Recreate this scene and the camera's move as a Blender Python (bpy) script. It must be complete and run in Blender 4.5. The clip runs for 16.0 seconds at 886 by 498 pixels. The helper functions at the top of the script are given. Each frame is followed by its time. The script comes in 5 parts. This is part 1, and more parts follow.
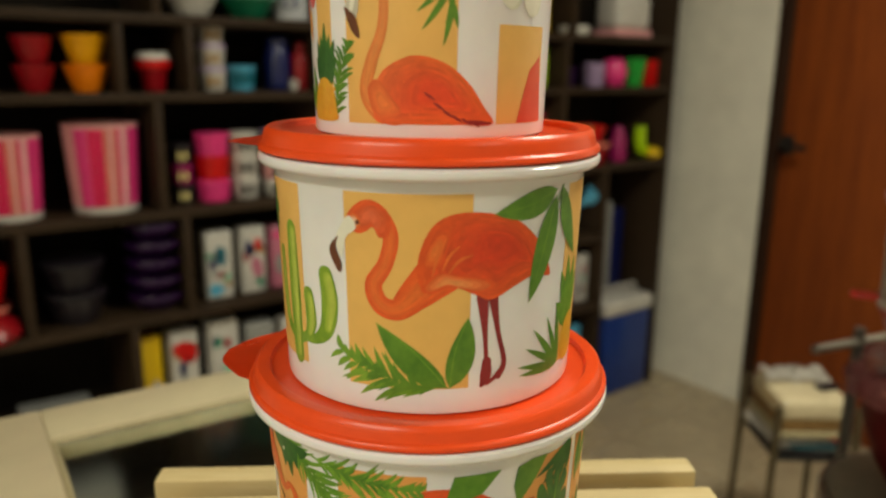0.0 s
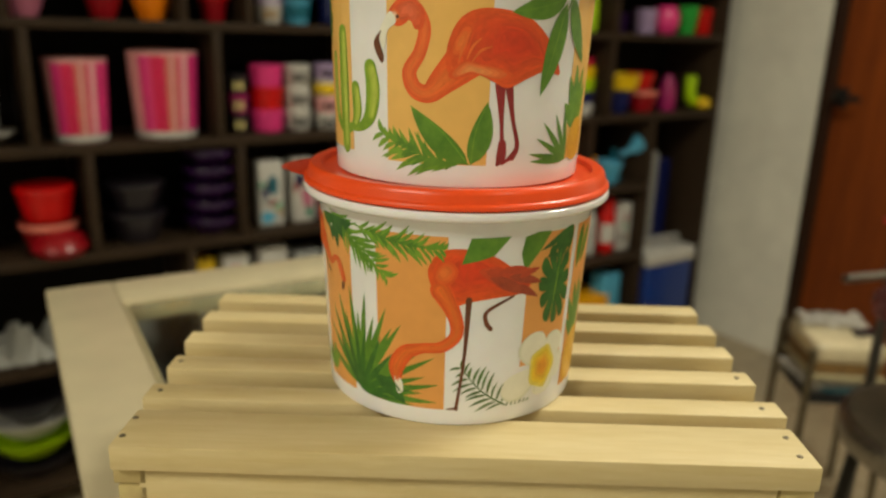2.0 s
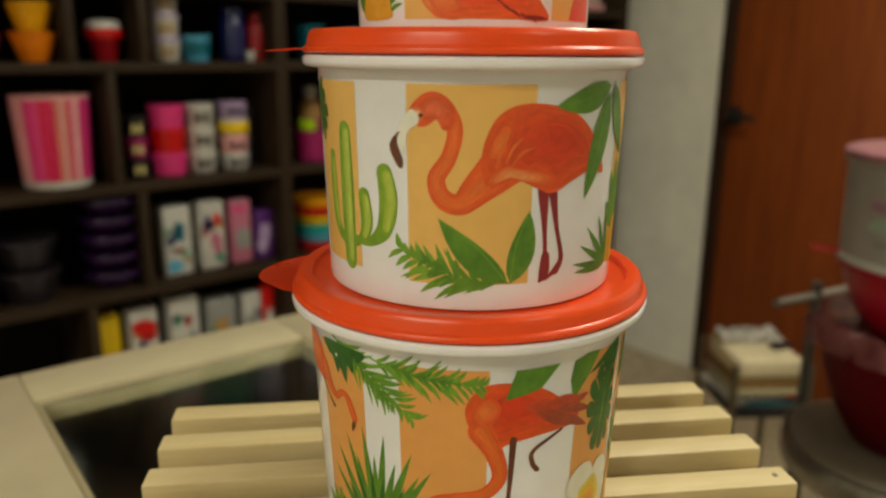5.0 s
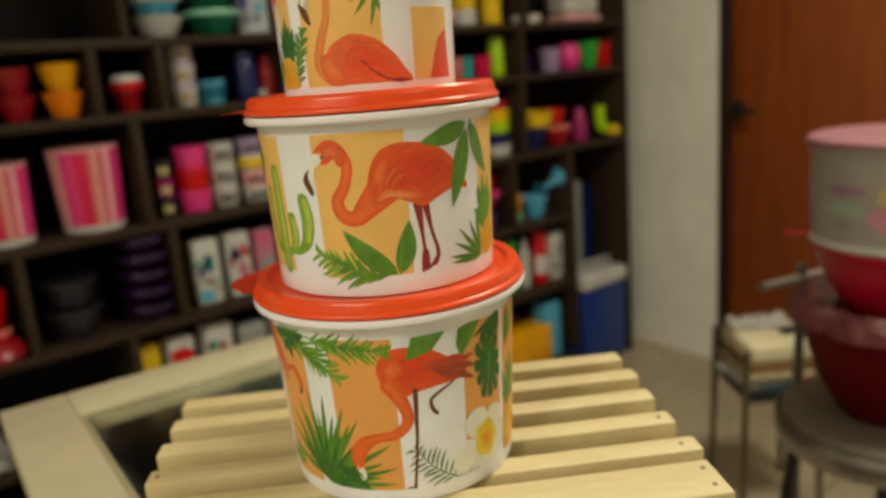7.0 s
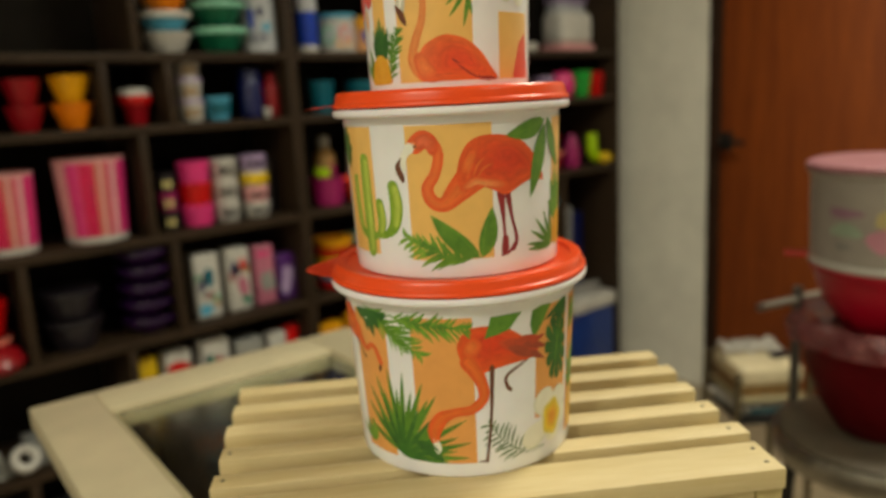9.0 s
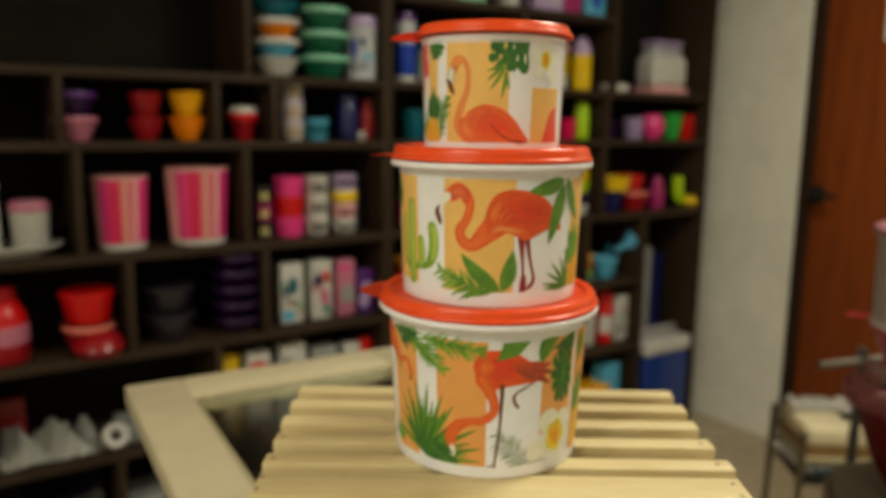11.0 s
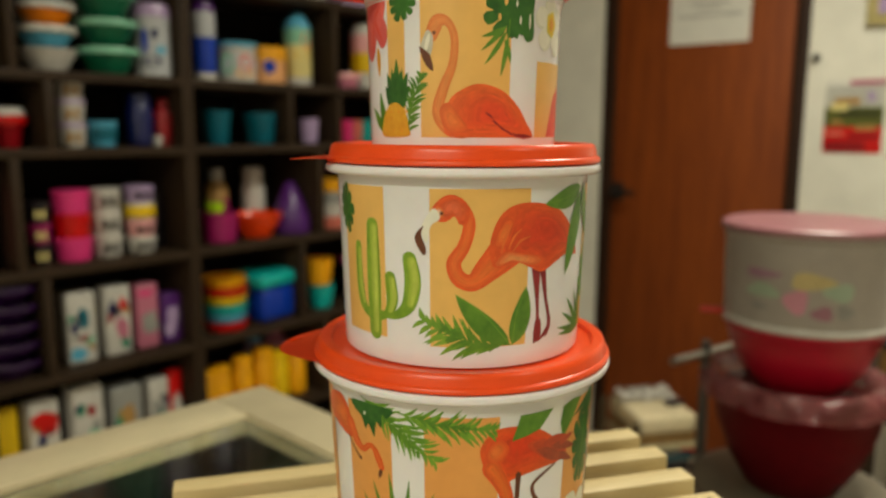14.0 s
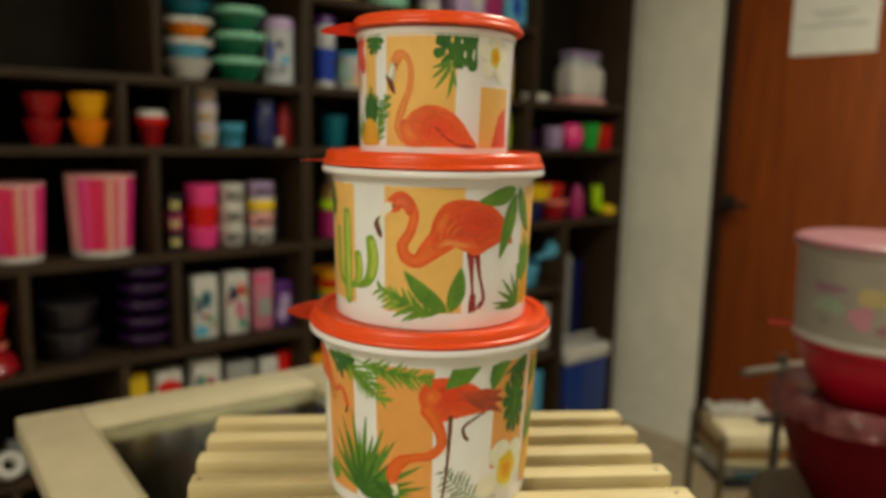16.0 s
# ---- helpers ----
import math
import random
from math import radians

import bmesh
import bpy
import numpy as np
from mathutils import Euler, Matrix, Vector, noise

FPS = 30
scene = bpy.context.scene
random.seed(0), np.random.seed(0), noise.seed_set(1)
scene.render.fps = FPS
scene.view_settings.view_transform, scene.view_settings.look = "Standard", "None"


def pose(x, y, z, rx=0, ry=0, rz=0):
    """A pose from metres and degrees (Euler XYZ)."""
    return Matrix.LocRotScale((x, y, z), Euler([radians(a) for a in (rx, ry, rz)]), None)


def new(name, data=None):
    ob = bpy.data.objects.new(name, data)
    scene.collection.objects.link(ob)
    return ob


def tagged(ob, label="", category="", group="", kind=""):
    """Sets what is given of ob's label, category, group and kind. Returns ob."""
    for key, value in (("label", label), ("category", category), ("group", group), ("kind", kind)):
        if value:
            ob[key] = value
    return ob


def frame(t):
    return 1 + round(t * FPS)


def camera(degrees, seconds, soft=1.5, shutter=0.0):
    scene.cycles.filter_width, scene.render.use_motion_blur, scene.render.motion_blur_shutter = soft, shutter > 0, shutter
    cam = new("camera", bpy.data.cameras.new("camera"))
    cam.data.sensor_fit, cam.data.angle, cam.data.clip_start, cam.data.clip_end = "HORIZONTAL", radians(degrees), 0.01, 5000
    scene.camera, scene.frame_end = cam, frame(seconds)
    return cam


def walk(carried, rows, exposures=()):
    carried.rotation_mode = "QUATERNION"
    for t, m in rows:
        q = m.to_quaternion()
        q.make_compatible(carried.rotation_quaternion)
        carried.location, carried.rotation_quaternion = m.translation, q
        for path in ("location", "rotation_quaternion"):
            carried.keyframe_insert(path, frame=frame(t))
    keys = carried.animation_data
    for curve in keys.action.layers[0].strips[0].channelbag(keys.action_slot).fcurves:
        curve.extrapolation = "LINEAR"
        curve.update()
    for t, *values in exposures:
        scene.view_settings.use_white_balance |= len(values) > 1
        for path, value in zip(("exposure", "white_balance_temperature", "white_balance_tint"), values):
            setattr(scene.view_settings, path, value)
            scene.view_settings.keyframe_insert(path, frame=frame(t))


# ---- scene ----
cam = camera(60.585, 16.0, soft=2.2)
cam.data.dof.use_dof = True
cam.data.dof.focus_distance = 0.36
cam.data.dof.aperture_fstop = 5.8
FLOOR = 0.2393
ROWS = [
    (0.0, -0.2157, -0.2949, 1.1615, 76.43, -0.59, -37.12),
    (0.5, -0.2102, -0.3133, 1.141, 76.02, -0.76, -36.17),
    (1.0, -0.2215, -0.339, 1.1216, 75.14, -0.97, -34.97),
    (1.5, -0.2419, -0.3593, 1.1125, 74.1, -1.36, -33.51),
    (2.0, -0.2535, -0.3683, 1.0969, 73.56, -1.6, -33.23),
    (2.5, -0.2217, -0.3604, 1.0892, 73.47, -1.6, -31.3),
    (3.0, -0.1829, -0.3743, 1.0853, 73.95, -1.37, -27.57),
    (3.5, -0.172, -0.38, 1.0855, 73.94, -0.79, -27.68),
    (4.0, -0.1898, -0.365, 1.0956, 74.16, -0.88, -32.41),
    (4.5, -0.2233, -0.3141, 1.1004, 74.68, -0.32, -38.47),
    (5.0, -0.2588, -0.2736, 1.1261, 75.23, -0.44, -41.28),
    (5.2, -0.2626, -0.266, 1.1357, 75.58, -0.67, -40.44),
    (7.3, -0.2846, -0.4159, 1.1443, 76.64, 5.53, -40.6),
    (7.5, -0.2922, -0.3786, 1.1419, 76.87, 6.65, -42.38),
    (8, -0.3046, -0.3305, 1.1179, 76.83, 10.65, -45.18),
    (8.5, -0.3247, -0.3401, 1.1215, 77.42, 10.51, -46.05),
    (9, -0.3489, -0.3959, 1.1304, 78.45, 2.93, -40.89),
    (9.5, -0.3657, -0.4786, 1.1482, 80.58, 0.31, -36.75),
    (9.7, -0.3742, -0.5039, 1.1543, 80.94, -0.32, -35.43),
    (11.8, -0.3616, -0.4425, 1.1485, 80.31, -0.8, -33.4),
    (12, -0.3594, -0.4137, 1.1471, 80.48, -1.12, -36.57),
    (12.5, -0.3595, -0.3719, 1.1475, 81.07, -0.99, -41.51),
    (13, -0.36, -0.3363, 1.1372, 80.21, -0.7, -44.92),
    (13.5, -0.3614, -0.3078, 1.1382, 80.13, -0.65, -47.99),
    (14, -0.3536, -0.2837, 1.143, 80.93, -0.25, -49.79),
    (14.5, -0.3495, -0.2696, 1.1538, 82.47, -0.38, -51.39),
    (15, -0.3488, -0.2946, 1.1507, 81.76, -0.52, -49.87),
    (15.5, -0.3515, -0.3612, 1.1509, 80.87, -1.67, -44.64),
    (16, -0.3513, -0.4329, 1.1483, 81.21, -1.38, -39.71),
]
STOPS = [(0.0, -0.08), (1.5, -0.06), (2.0, -0.10), (2.5, -0.25), (3.5, -0.30), (4.5, -0.38), (5.2, -0.25), (7.3, -0.10), (16.0, -0.10)]
walk(cam, [(t, pose(x, y, z + FLOOR, rx, ry, rz)) for t, x, y, z, rx, ry, rz in ROWS], STOPS)

# ---- light ----
world = bpy.data.worlds.new("room_air")
world.use_nodes = True
world.node_tree.nodes["Background"].inputs[0].default_value = (0.9, 0.85, 0.7, 1)
world.node_tree.nodes["Background"].inputs[1].default_value = 0.02
scene.world = world
LAMP_COLOUR = (0.885, 0.86, 0.685)
# west pair set by rim highlights; the 7 W lamp is added fill
LAMPS = [(-1.62, -0.80, 21.0, 0.20), (-1.80, -0.28, 21.0, 0.20), (0.25, -1.45, 7.0, 0.20), (1.30, -0.15, 46.0, 0.62)]
CEILING = 2.75


# ---- materials ----
def material(name, colour, rough=0.5, metal=0.0, vary=0.12, scale=30.0, bump=0.05, stretch=(1, 1, 1), spec=0.5, second=None, coat=0.0, subsurface=0.0):
    """A surface with broad and fine changes of tone, and fine relief."""
    m = bpy.data.materials.new(name)
    m.use_nodes = True
    nt = m.node_tree
    n, k = nt.nodes, nt.links
    b = n["Principled BSDF"]
    tc = n.new("ShaderNodeTexCoord")
    mp = n.new("ShaderNodeMapping")
    mp.inputs["Scale"].default_value = stretch
    k.new(tc.outputs["Object"], mp.inputs["Vector"])
    info = n.new("ShaderNodeObjectInfo")
    add = n.new("ShaderNodeVectorMath")
    add.operation = "ADD"
    sc = n.new("ShaderNodeVectorMath")
    sc.operation = "SCALE"
    sc.inputs[3].default_value = 7.0
    k.new(info.outputs["Random"], sc.inputs[0])
    k.new(mp.outputs["Vector"], add.inputs[0])
    k.new(sc.outputs["Vector"], add.inputs[1])
    fine, broad = n.new("ShaderNodeTexNoise"), n.new("ShaderNodeTexNoise")
    fine.inputs["Scale"].default_value, fine.inputs["Detail"].default_value = scale * 4, 4
    broad.inputs["Scale"].default_value, broad.inputs["Detail"].default_value = scale, 3
    for t in (fine, broad):
        k.new(add.outputs["Vector"], t.inputs["Vector"])
    mix = n.new("ShaderNodeMix")
    mix.data_type = "RGBA"
    c2 = second or tuple(c * (1 - 2.2 * vary) for c in colour)
    c1 = colour if second else tuple(min(1, c * (1 + vary)) for c in colour)
    mix.inputs["A"].default_value, mix.inputs["B"].default_value = (*c1, 1), (*c2, 1)
    avg = n.new("ShaderNodeMath")
    avg.operation = "MULTIPLY_ADD"
    avg.inputs[1].default_value = 0.35
    half = n.new("ShaderNodeMath")
    half.operation = "MULTIPLY"
    half.inputs[1].default_value = 0.65
    k.new(broad.outputs["Fac"], half.inputs[0])
    k.new(fine.outputs["Fac"], avg.inputs[0])
    k.new(half.outputs[0], avg.inputs[2])
    ramp = n.new("ShaderNodeMapRange")
    ramp.inputs["From Min"].default_value, ramp.inputs["From Max"].default_value = 0.32, 0.68
    k.new(avg.outputs[0], ramp.inputs["Value"])
    k.new(ramp.outputs["Result"], mix.inputs["Factor"])
    k.new(mix.outputs["Result"], b.inputs["Base Color"])
    rr = n.new("ShaderNodeMapRange")
    rr.inputs["To Min"].default_value, rr.inputs["To Max"].default_value = rough * 0.85, min(1, rough * 1.15)
    k.new(broad.outputs["Fac"], rr.inputs["Value"])
    k.new(rr.outputs["Result"], b.inputs["Roughness"])
    b.inputs["Metallic"].default_value = metal
    b.inputs["Specular IOR Level"].default_value = spec
    b.inputs["Coat Weight"].default_value = coat
    b.inputs["Subsurface Weight"].default_value = subsurface
    b.inputs["Subsurface Scale"].default_value = 0.01
    if bump:
        bp = n.new("ShaderNodeBump")
        bp.inputs["Strength"].default_value, bp.inputs["Distance"].default_value = bump, 0.002
        k.new(fine.outputs["Fac"], bp.inputs["Height"])
        k.new(bp.outputs["Normal"], b.inputs["Normal"])
    return m


def plastic(name, colour, rough=0.3, vary=0.06):
    return material(name, colour, rough, vary=vary, scale=12, bump=0.02)


def glass(name, colour=(0.9, 0.95, 0.93), rough=0.02):
    m = bpy.data.materials.new(name)
    m.use_nodes = True
    b = m.node_tree.nodes["Principled BSDF"]
    b.inputs["Base Color"].default_value = (*colour, 1)
    b.inputs["Roughness"].default_value = rough
    b.inputs["Transmission Weight"].default_value = 1.0
    b.inputs["IOR"].default_value = 1.42
    return m


WHITE = material("glossy white plastic", (0.90, 0.862, 0.895), 0.09, vary=0.02, scale=20, bump=0.01, subsurface=0.1)
CORAL = material("coral red plastic", (0.86, 0.078, 0.011), 0.29, vary=0.03, scale=25, bump=0.03, spec=0.4)
PINE = material("pale pine", (0.68, 0.55, 0.31), 0.55, vary=0.0, scale=9, bump=0.12, stretch=(1, 9, 9), second=(0.59, 0.455, 0.22))
PINE_END = material("pale pine end grain", (0.58, 0.47, 0.20), 0.65, scale=40, bump=0.2, second=(0.47, 0.35, 0.16))
CREAM = material("cream laminate", (0.56, 0.48, 0.32), 0.40, vary=0.05, scale=6, bump=0.03)
CREAM_DARK = material("cream laminate lip", (0.40, 0.34, 0.20), 0.45, vary=0.06, scale=8, bump=0.03)
NAIL = material("dull steel nail", (0.24, 0.20, 0.14), 0.45, metal=0.5, scale=200)
ESPRESSO = material("espresso laminate", (0.042, 0.0255, 0.0145), 0.55, vary=0.0, scale=5, bump=0.08, stretch=(1, 8, 8), second=(0.027, 0.016, 0.009), spec=0.16)
ESPRESSO_V = material("espresso laminate upright", (0.042, 0.0255, 0.0145), 0.55, vary=0.0, scale=5, bump=0.08, stretch=(8, 8, 1), second=(0.027, 0.016, 0.009), spec=0.16)
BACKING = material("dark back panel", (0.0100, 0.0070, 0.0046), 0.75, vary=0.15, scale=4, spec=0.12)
PAINT = material("white wall paint", (0.80, 0.77, 0.68), 0.75, vary=0.05, scale=3, bump=0.15)
DOORWOOD = material("red brown door veneer", (0.265, 0.060, 0.0085), 0.55, vary=0.0, scale=3.0, bump=0.06, stretch=(7, 7, 0.5), second=(0.17, 0.035, 0.0060), spec=0.25)
JAMBWOOD = material("dark door frame wood", (0.030, 0.012, 0.006), 0.5, scale=5, stretch=(6, 6, 0.6), spec=0.25)
TILE = material("beige floor tile", (0.40, 0.32, 0.21), 0.28, vary=0.09, scale=5, bump=0.04)
GROUT = material("floor grout", (0.20, 0.16, 0.11), 0.9, scale=60, bump=0.3)
STEEL = material("brushed steel", (0.45, 0.43, 0.40), 0.32, metal=1.0, scale=80)
BLACKMETAL = material("dark metal", (0.03, 0.028, 0.026), 0.45, metal=0.6)
GLASS = glass("clear glass", (0.82, 0.86, 0.83), 0.09)
FILM = material("clear plastic film", (0.66, 0.62, 0.56), 0.10, vary=0.05, bump=0.4)
GREEN = material("printed leaf green", (0.140, 0.295, 0.028), 0.35, scale=60, bump=0.0, vary=0.0, second=(0.060, 0.180, 0.014))
GREEN2 = material("printed light green", (0.22, 0.40, 0.035), 0.35, scale=60, bump=0.0, vary=0.0, second=(0.10, 0.25, 0.020))
CACTUS = material("printed cactus green", (0.27, 0.42, 0.03), 0.35, scale=70, bump=0.0, second=(0.16, 0.31, 0.02))
DEEPGREEN = material("printed deep green", (0.052, 0.18, 0.024), 0.35, scale=60, bump=0.0, second=(0.014, 0.085, 0.014))
OLIVE = material("printed olive green", (0.105, 0.20, 0.035), 0.35, scale=60, bump=0.0, vary=0.0, second=(0.06, 0.13, 0.02))
YELLOW = material("printed warm yellow", (0.84, 0.49, 0.135), 0.33, vary=0.03, scale=30, bump=0.0)
ORANGE = material("printed soft orange", (0.81, 0.36, 0.095), 0.33, vary=0.03, scale=30, bump=0.0)
PINKRED = material("printed red coral wash", (0.78, 0.095, 0.028), 0.33, scale=34, bump=0.0, second=(0.68, 0.052, 0.018))
MAROON = material("printed maroon", (0.30, 0.022, 0.026), 0.35, scale=60, bump=0.0)
BROWN = material("printed brown", (0.15, 0.045, 0.018), 0.35, scale=60, bump=0.0)
FEATHER = material("printed rust brown", (0.46, 0.070, 0.026), 0.35, scale=110, bump=0.0, second=(0.30, 0.044, 0.020))
PETAL = material("printed cream petal", (0.84, 0.81, 0.70), 0.35, vary=0.03, scale=60, bump=0.0)
AMBER = material("printed amber", (0.82, 0.30, 0.015), 0.35, scale=90, bump=0.0, second=(0.72, 0.40, 0.03))
FRUIT = material("printed pineapple yellow", (0.80, 0.45, 0.03), 0.35, scale=90, bump=0.0, second=(0.70, 0.32, 0.02))
HIBISCUS = material("printed hibiscus pink", (0.80, 0.16, 0.13), 0.35, scale=60, bump=0.0, second=(0.66, 0.09, 0.09))
RUST = material("printed rust wash", (0.62, 0.075, 0.022), 0.33, scale=90, bump=0.0, second=(0.42, 0.050, 0.020))
PETALSHADE = material("printed grey green petal shade", (0.74, 0.73, 0.60), 0.35, scale=80, bump=0.0, vary=0.04)
P = {}
for key, colour in {
    "pink": (0.70, 0.085, 0.24), "paleink": (0.75, 0.42, 0.44), "magenta": (0.62, 0.012, 0.11), "salmon": (0.62, 0.20, 0.16), "palepink": (0.77, 0.41, 0.42),
    "red": (0.55, 0.016, 0.018), "darkred": (0.26, 0.008, 0.022), "orange": (0.80, 0.24, 0.012), "amber": (0.78, 0.38, 0.02), "yellow": (0.74, 0.50, 0.02),
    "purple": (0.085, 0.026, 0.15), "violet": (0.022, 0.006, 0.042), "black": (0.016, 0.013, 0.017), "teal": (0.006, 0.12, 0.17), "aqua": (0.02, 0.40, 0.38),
    "sky": (0.13, 0.38, 0.55), "blue": (0.018, 0.055, 0.36), "navy": (0.008, 0.012, 0.075), "lime": (0.40, 0.60, 0.03), "green": (0.03, 0.30, 0.05),
    "jade": (0.02, 0.22, 0.13), "mint": (0.25, 0.52, 0.38), "white": (0.56, 0.54, 0.51), "grey": (0.28, 0.28, 0.27), "lilac": (0.42, 0.32, 0.50),
    "hot": (0.66, 0.014, 0.115), "clear": (0.50, 0.49, 0.45), "mauve": (0.46, 0.17, 0.24), "crimson": (0.38, 0.008, 0.040), "wine": (0.105, 0.003, 0.008),
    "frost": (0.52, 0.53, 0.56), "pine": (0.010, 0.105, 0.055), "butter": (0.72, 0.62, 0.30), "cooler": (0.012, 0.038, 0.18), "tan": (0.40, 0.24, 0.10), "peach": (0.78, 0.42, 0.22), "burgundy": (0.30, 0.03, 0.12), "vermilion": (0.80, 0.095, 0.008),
}.items():
    grey = sum(colour) / 3
    P[key] = plastic(key + " plastic", tuple(max(0.003, grey + 1.18 * (c - grey)) for c in colour))
FROST = material("frosted clear plastic", (0.345, 0.305, 0.27), 0.3, vary=0.05, scale=10, bump=0.02)
FADED = {k: plastic("faded " + k, tuple(0.80 * a + 0.20 * b for a, b in zip(c, (0.46, 0.43, 0.37)))) for k, c in {"mauve": (0.30, 0.11, 0.22), "amber": (0.52, 0.40, 0.14), "mint": (0.30, 0.42, 0.30), "pink": (0.60, 0.20, 0.32), "burgundy": (0.30, 0.08, 0.16), "grey": (0.22, 0.22, 0.21)}.items()}
WINE = material("dark wine plastic", (0.105, 0.003, 0.006), 0.5, vary=0.06, scale=12, bump=0.02, spec=0.06)
PAPER = material("white paper", (0.72, 0.70, 0.64), 0.8, vary=0.03)
INK = material("grey ink", (0.30, 0.29, 0.27), 0.8)


# ---- shape helpers ----
def part(name, bm, mat, parent=None, label="", smooth=True):
    me = bpy.data.meshes.new(name)
    bmesh.ops.recalc_face_normals(bm, faces=bm.faces)
    bm.to_mesh(me)
    bm.free()
    me.materials.append(mat)
    if smooth:
        me.shade_smooth()
        me.set_sharp_from_angle(angle=radians(38))
    ob = new(name, me)
    if parent:
        ob.parent = parent
    if label:
        ob["label"] = label
    return ob


def thing(name, label, category, where=(0, 0, 0), turn=0.0, group="", kind=""):
    ob = new(name)
    ob.matrix_basis = pose(*where, 0, 0, turn)
    return tagged(ob, label, category, group, kind)


def solid(name, bm, mat, label, category, where, turn=0.0, group="", kind=""):
    ob = part(name, bm, mat)
    ob.matrix_basis = pose(*where, 0, 0, turn)
    return tagged(ob, label, category, group, kind)


def lathe(profile, n=40, a0=0.0, a1=360.0, squash=1.0):
    """A profile of (radius, height) turned about z; a closed profile gives walls their thickness."""
    bm = bmesh.new()
    full = abs(a1 - a0) >= 359.9
    count = n if full else n + 1
    rings = []
    for r, z in profile:
        if r < 1e-6:
            v = bm.verts.new((0, 0, z))
            rings.append([v] * count)
        else:
            rings.append([bm.verts.new((r * math.cos(radians(a0 + (a1 - a0) * i / n)), squash * r * math.sin(radians(a0 + (a1 - a0) * i / n)), z)) for i in range(count)])
    for lo, hi in zip(rings, rings[1:]):
        for i in range(n):
            j = (i + 1) % count if full else i + 1
            vs = []
            for v in (lo[i], lo[j], hi[j], hi[i]):
                if v not in vs:
                    vs.append(v)
            if len(vs) > 2:
                bm.faces.new(vs)
    return bm


def box(size, at=(0, 0, 0), bevel=0.0, seg=2, bm=None):
    """A bevelled block; at is the middle of its underside."""
    bm = bm or bmesh.new()
    made = bmesh.ops.create_cube(bm, size=1.0, matrix=Matrix.Translation((at[0], at[1], at[2] + size[2] / 2)) @ Matrix.Diagonal((*size, 1)))
    if bevel:
        edges = {e for v in made["verts"] for e in v.link_edges}
        bmesh.ops.bevel(bm, geom=list(edges), offset=bevel, segments=seg, profile=0.5, affect="EDGES")
    return bm


def curve_points(points, steps=6, closed=False):
    """A smooth run through the points."""
    pts = [Vector(p) for p in points]
    n, out = len(pts), []
    for i in range(n if closed else n - 1):
        if closed:
            a, b, c, d = (pts[(i + j - 1) % n] for j in range(4))
        else:
            a, b, c, d = pts[max(i - 1, 0)], pts[i], pts[i + 1], pts[min(i + 2, n - 1)]
        for s in range(steps):
            t = s / steps
            out.append(0.5 * ((2 * b) + (c - a) * t + (2 * a - 5 * b + 4 * c - d) * t * t + (3 * b - a - 3 * c + d) * t * t * t))
    if not closed:
        out.append(pts[-1])
    return out


def tube(points, r, n=10, steps=5):
    """A round bar along a smooth run of points in space."""
    pts = curve_points(points, steps)
    bm = bmesh.new()
    rings = []
    for i, p in enumerate(pts):
        way = (pts[min(i + 1, len(pts) - 1)] - pts[max(i - 1, 0)]).normalized()
        side = way.orthogonal().normalized() if i == 0 else (side - way * side.dot(way)).normalized()
        up = way.cross(side)
        rings.append([bm.verts.new(p + r * (side * math.cos(2 * math.pi * j / n) + up * math.sin(2 * math.pi * j / n))) for j in range(n)])
    for lo, hi in zip(rings, rings[1:]):
        for j in range(n):
            bm.faces.new((lo[j], lo[(j + 1) % n], hi[(j + 1) % n], hi[j]))
    bm.faces.new(rings[0][::-1])
    bm.faces.new(rings[-1])
    return bm


# ---- the room ----
def wall(name, size, at, mat=PAINT, label="white painted plaster wall", category="wall"):
    return solid(name, box(size, (0, 0, 0)), mat, label, category, at, kind="structure")


WALL_X = 2.65
wall("wall_north", (5.25, 0.12, CEILING), (0.225, 2.10, 0))
wall("wall_south", (5.25, 0.12, CEILING), (0.225, -2.66, 0))
wall("wall_west", (0.12, 4.64, CEILING), (-2.34, -0.28, 0))
# the east wall is built round the door's opening
east = thing("wall_east", "white painted plaster wall with a doorway", "wall", kind="structure")
DOOR_L, DOOR_R, DOOR_H = 1.345, 0.525, 2.10
part("wall_piece", box((0.14, 2.04 - DOOR_L, CEILING), (WALL_X + 0.07, (2.04 + DOOR_L) / 2, 0)), PAINT, east)
part("wall_piece", box((0.14, DOOR_R + 2.6, CEILING), (WALL_X + 0.07, (DOOR_R - 2.6) / 2, 0)), PAINT, east)
part("wall_piece", box((0.14, DOOR_L - DOOR_R, CEILING - DOOR_H), (WALL_X + 0.07, (DOOR_L + DOOR_R) / 2, DOOR_H)), PAINT, east)
wall("ceiling", (5.25, 4.9, 0.1), (0.225, -0.28, CEILING), label="plain white ceiling", category="ceiling")
wall("floor", (5.25, 4.9, 0.1), (0.225, -0.28, -0.108), GROUT, "tiled floor with narrow joints", "floor")

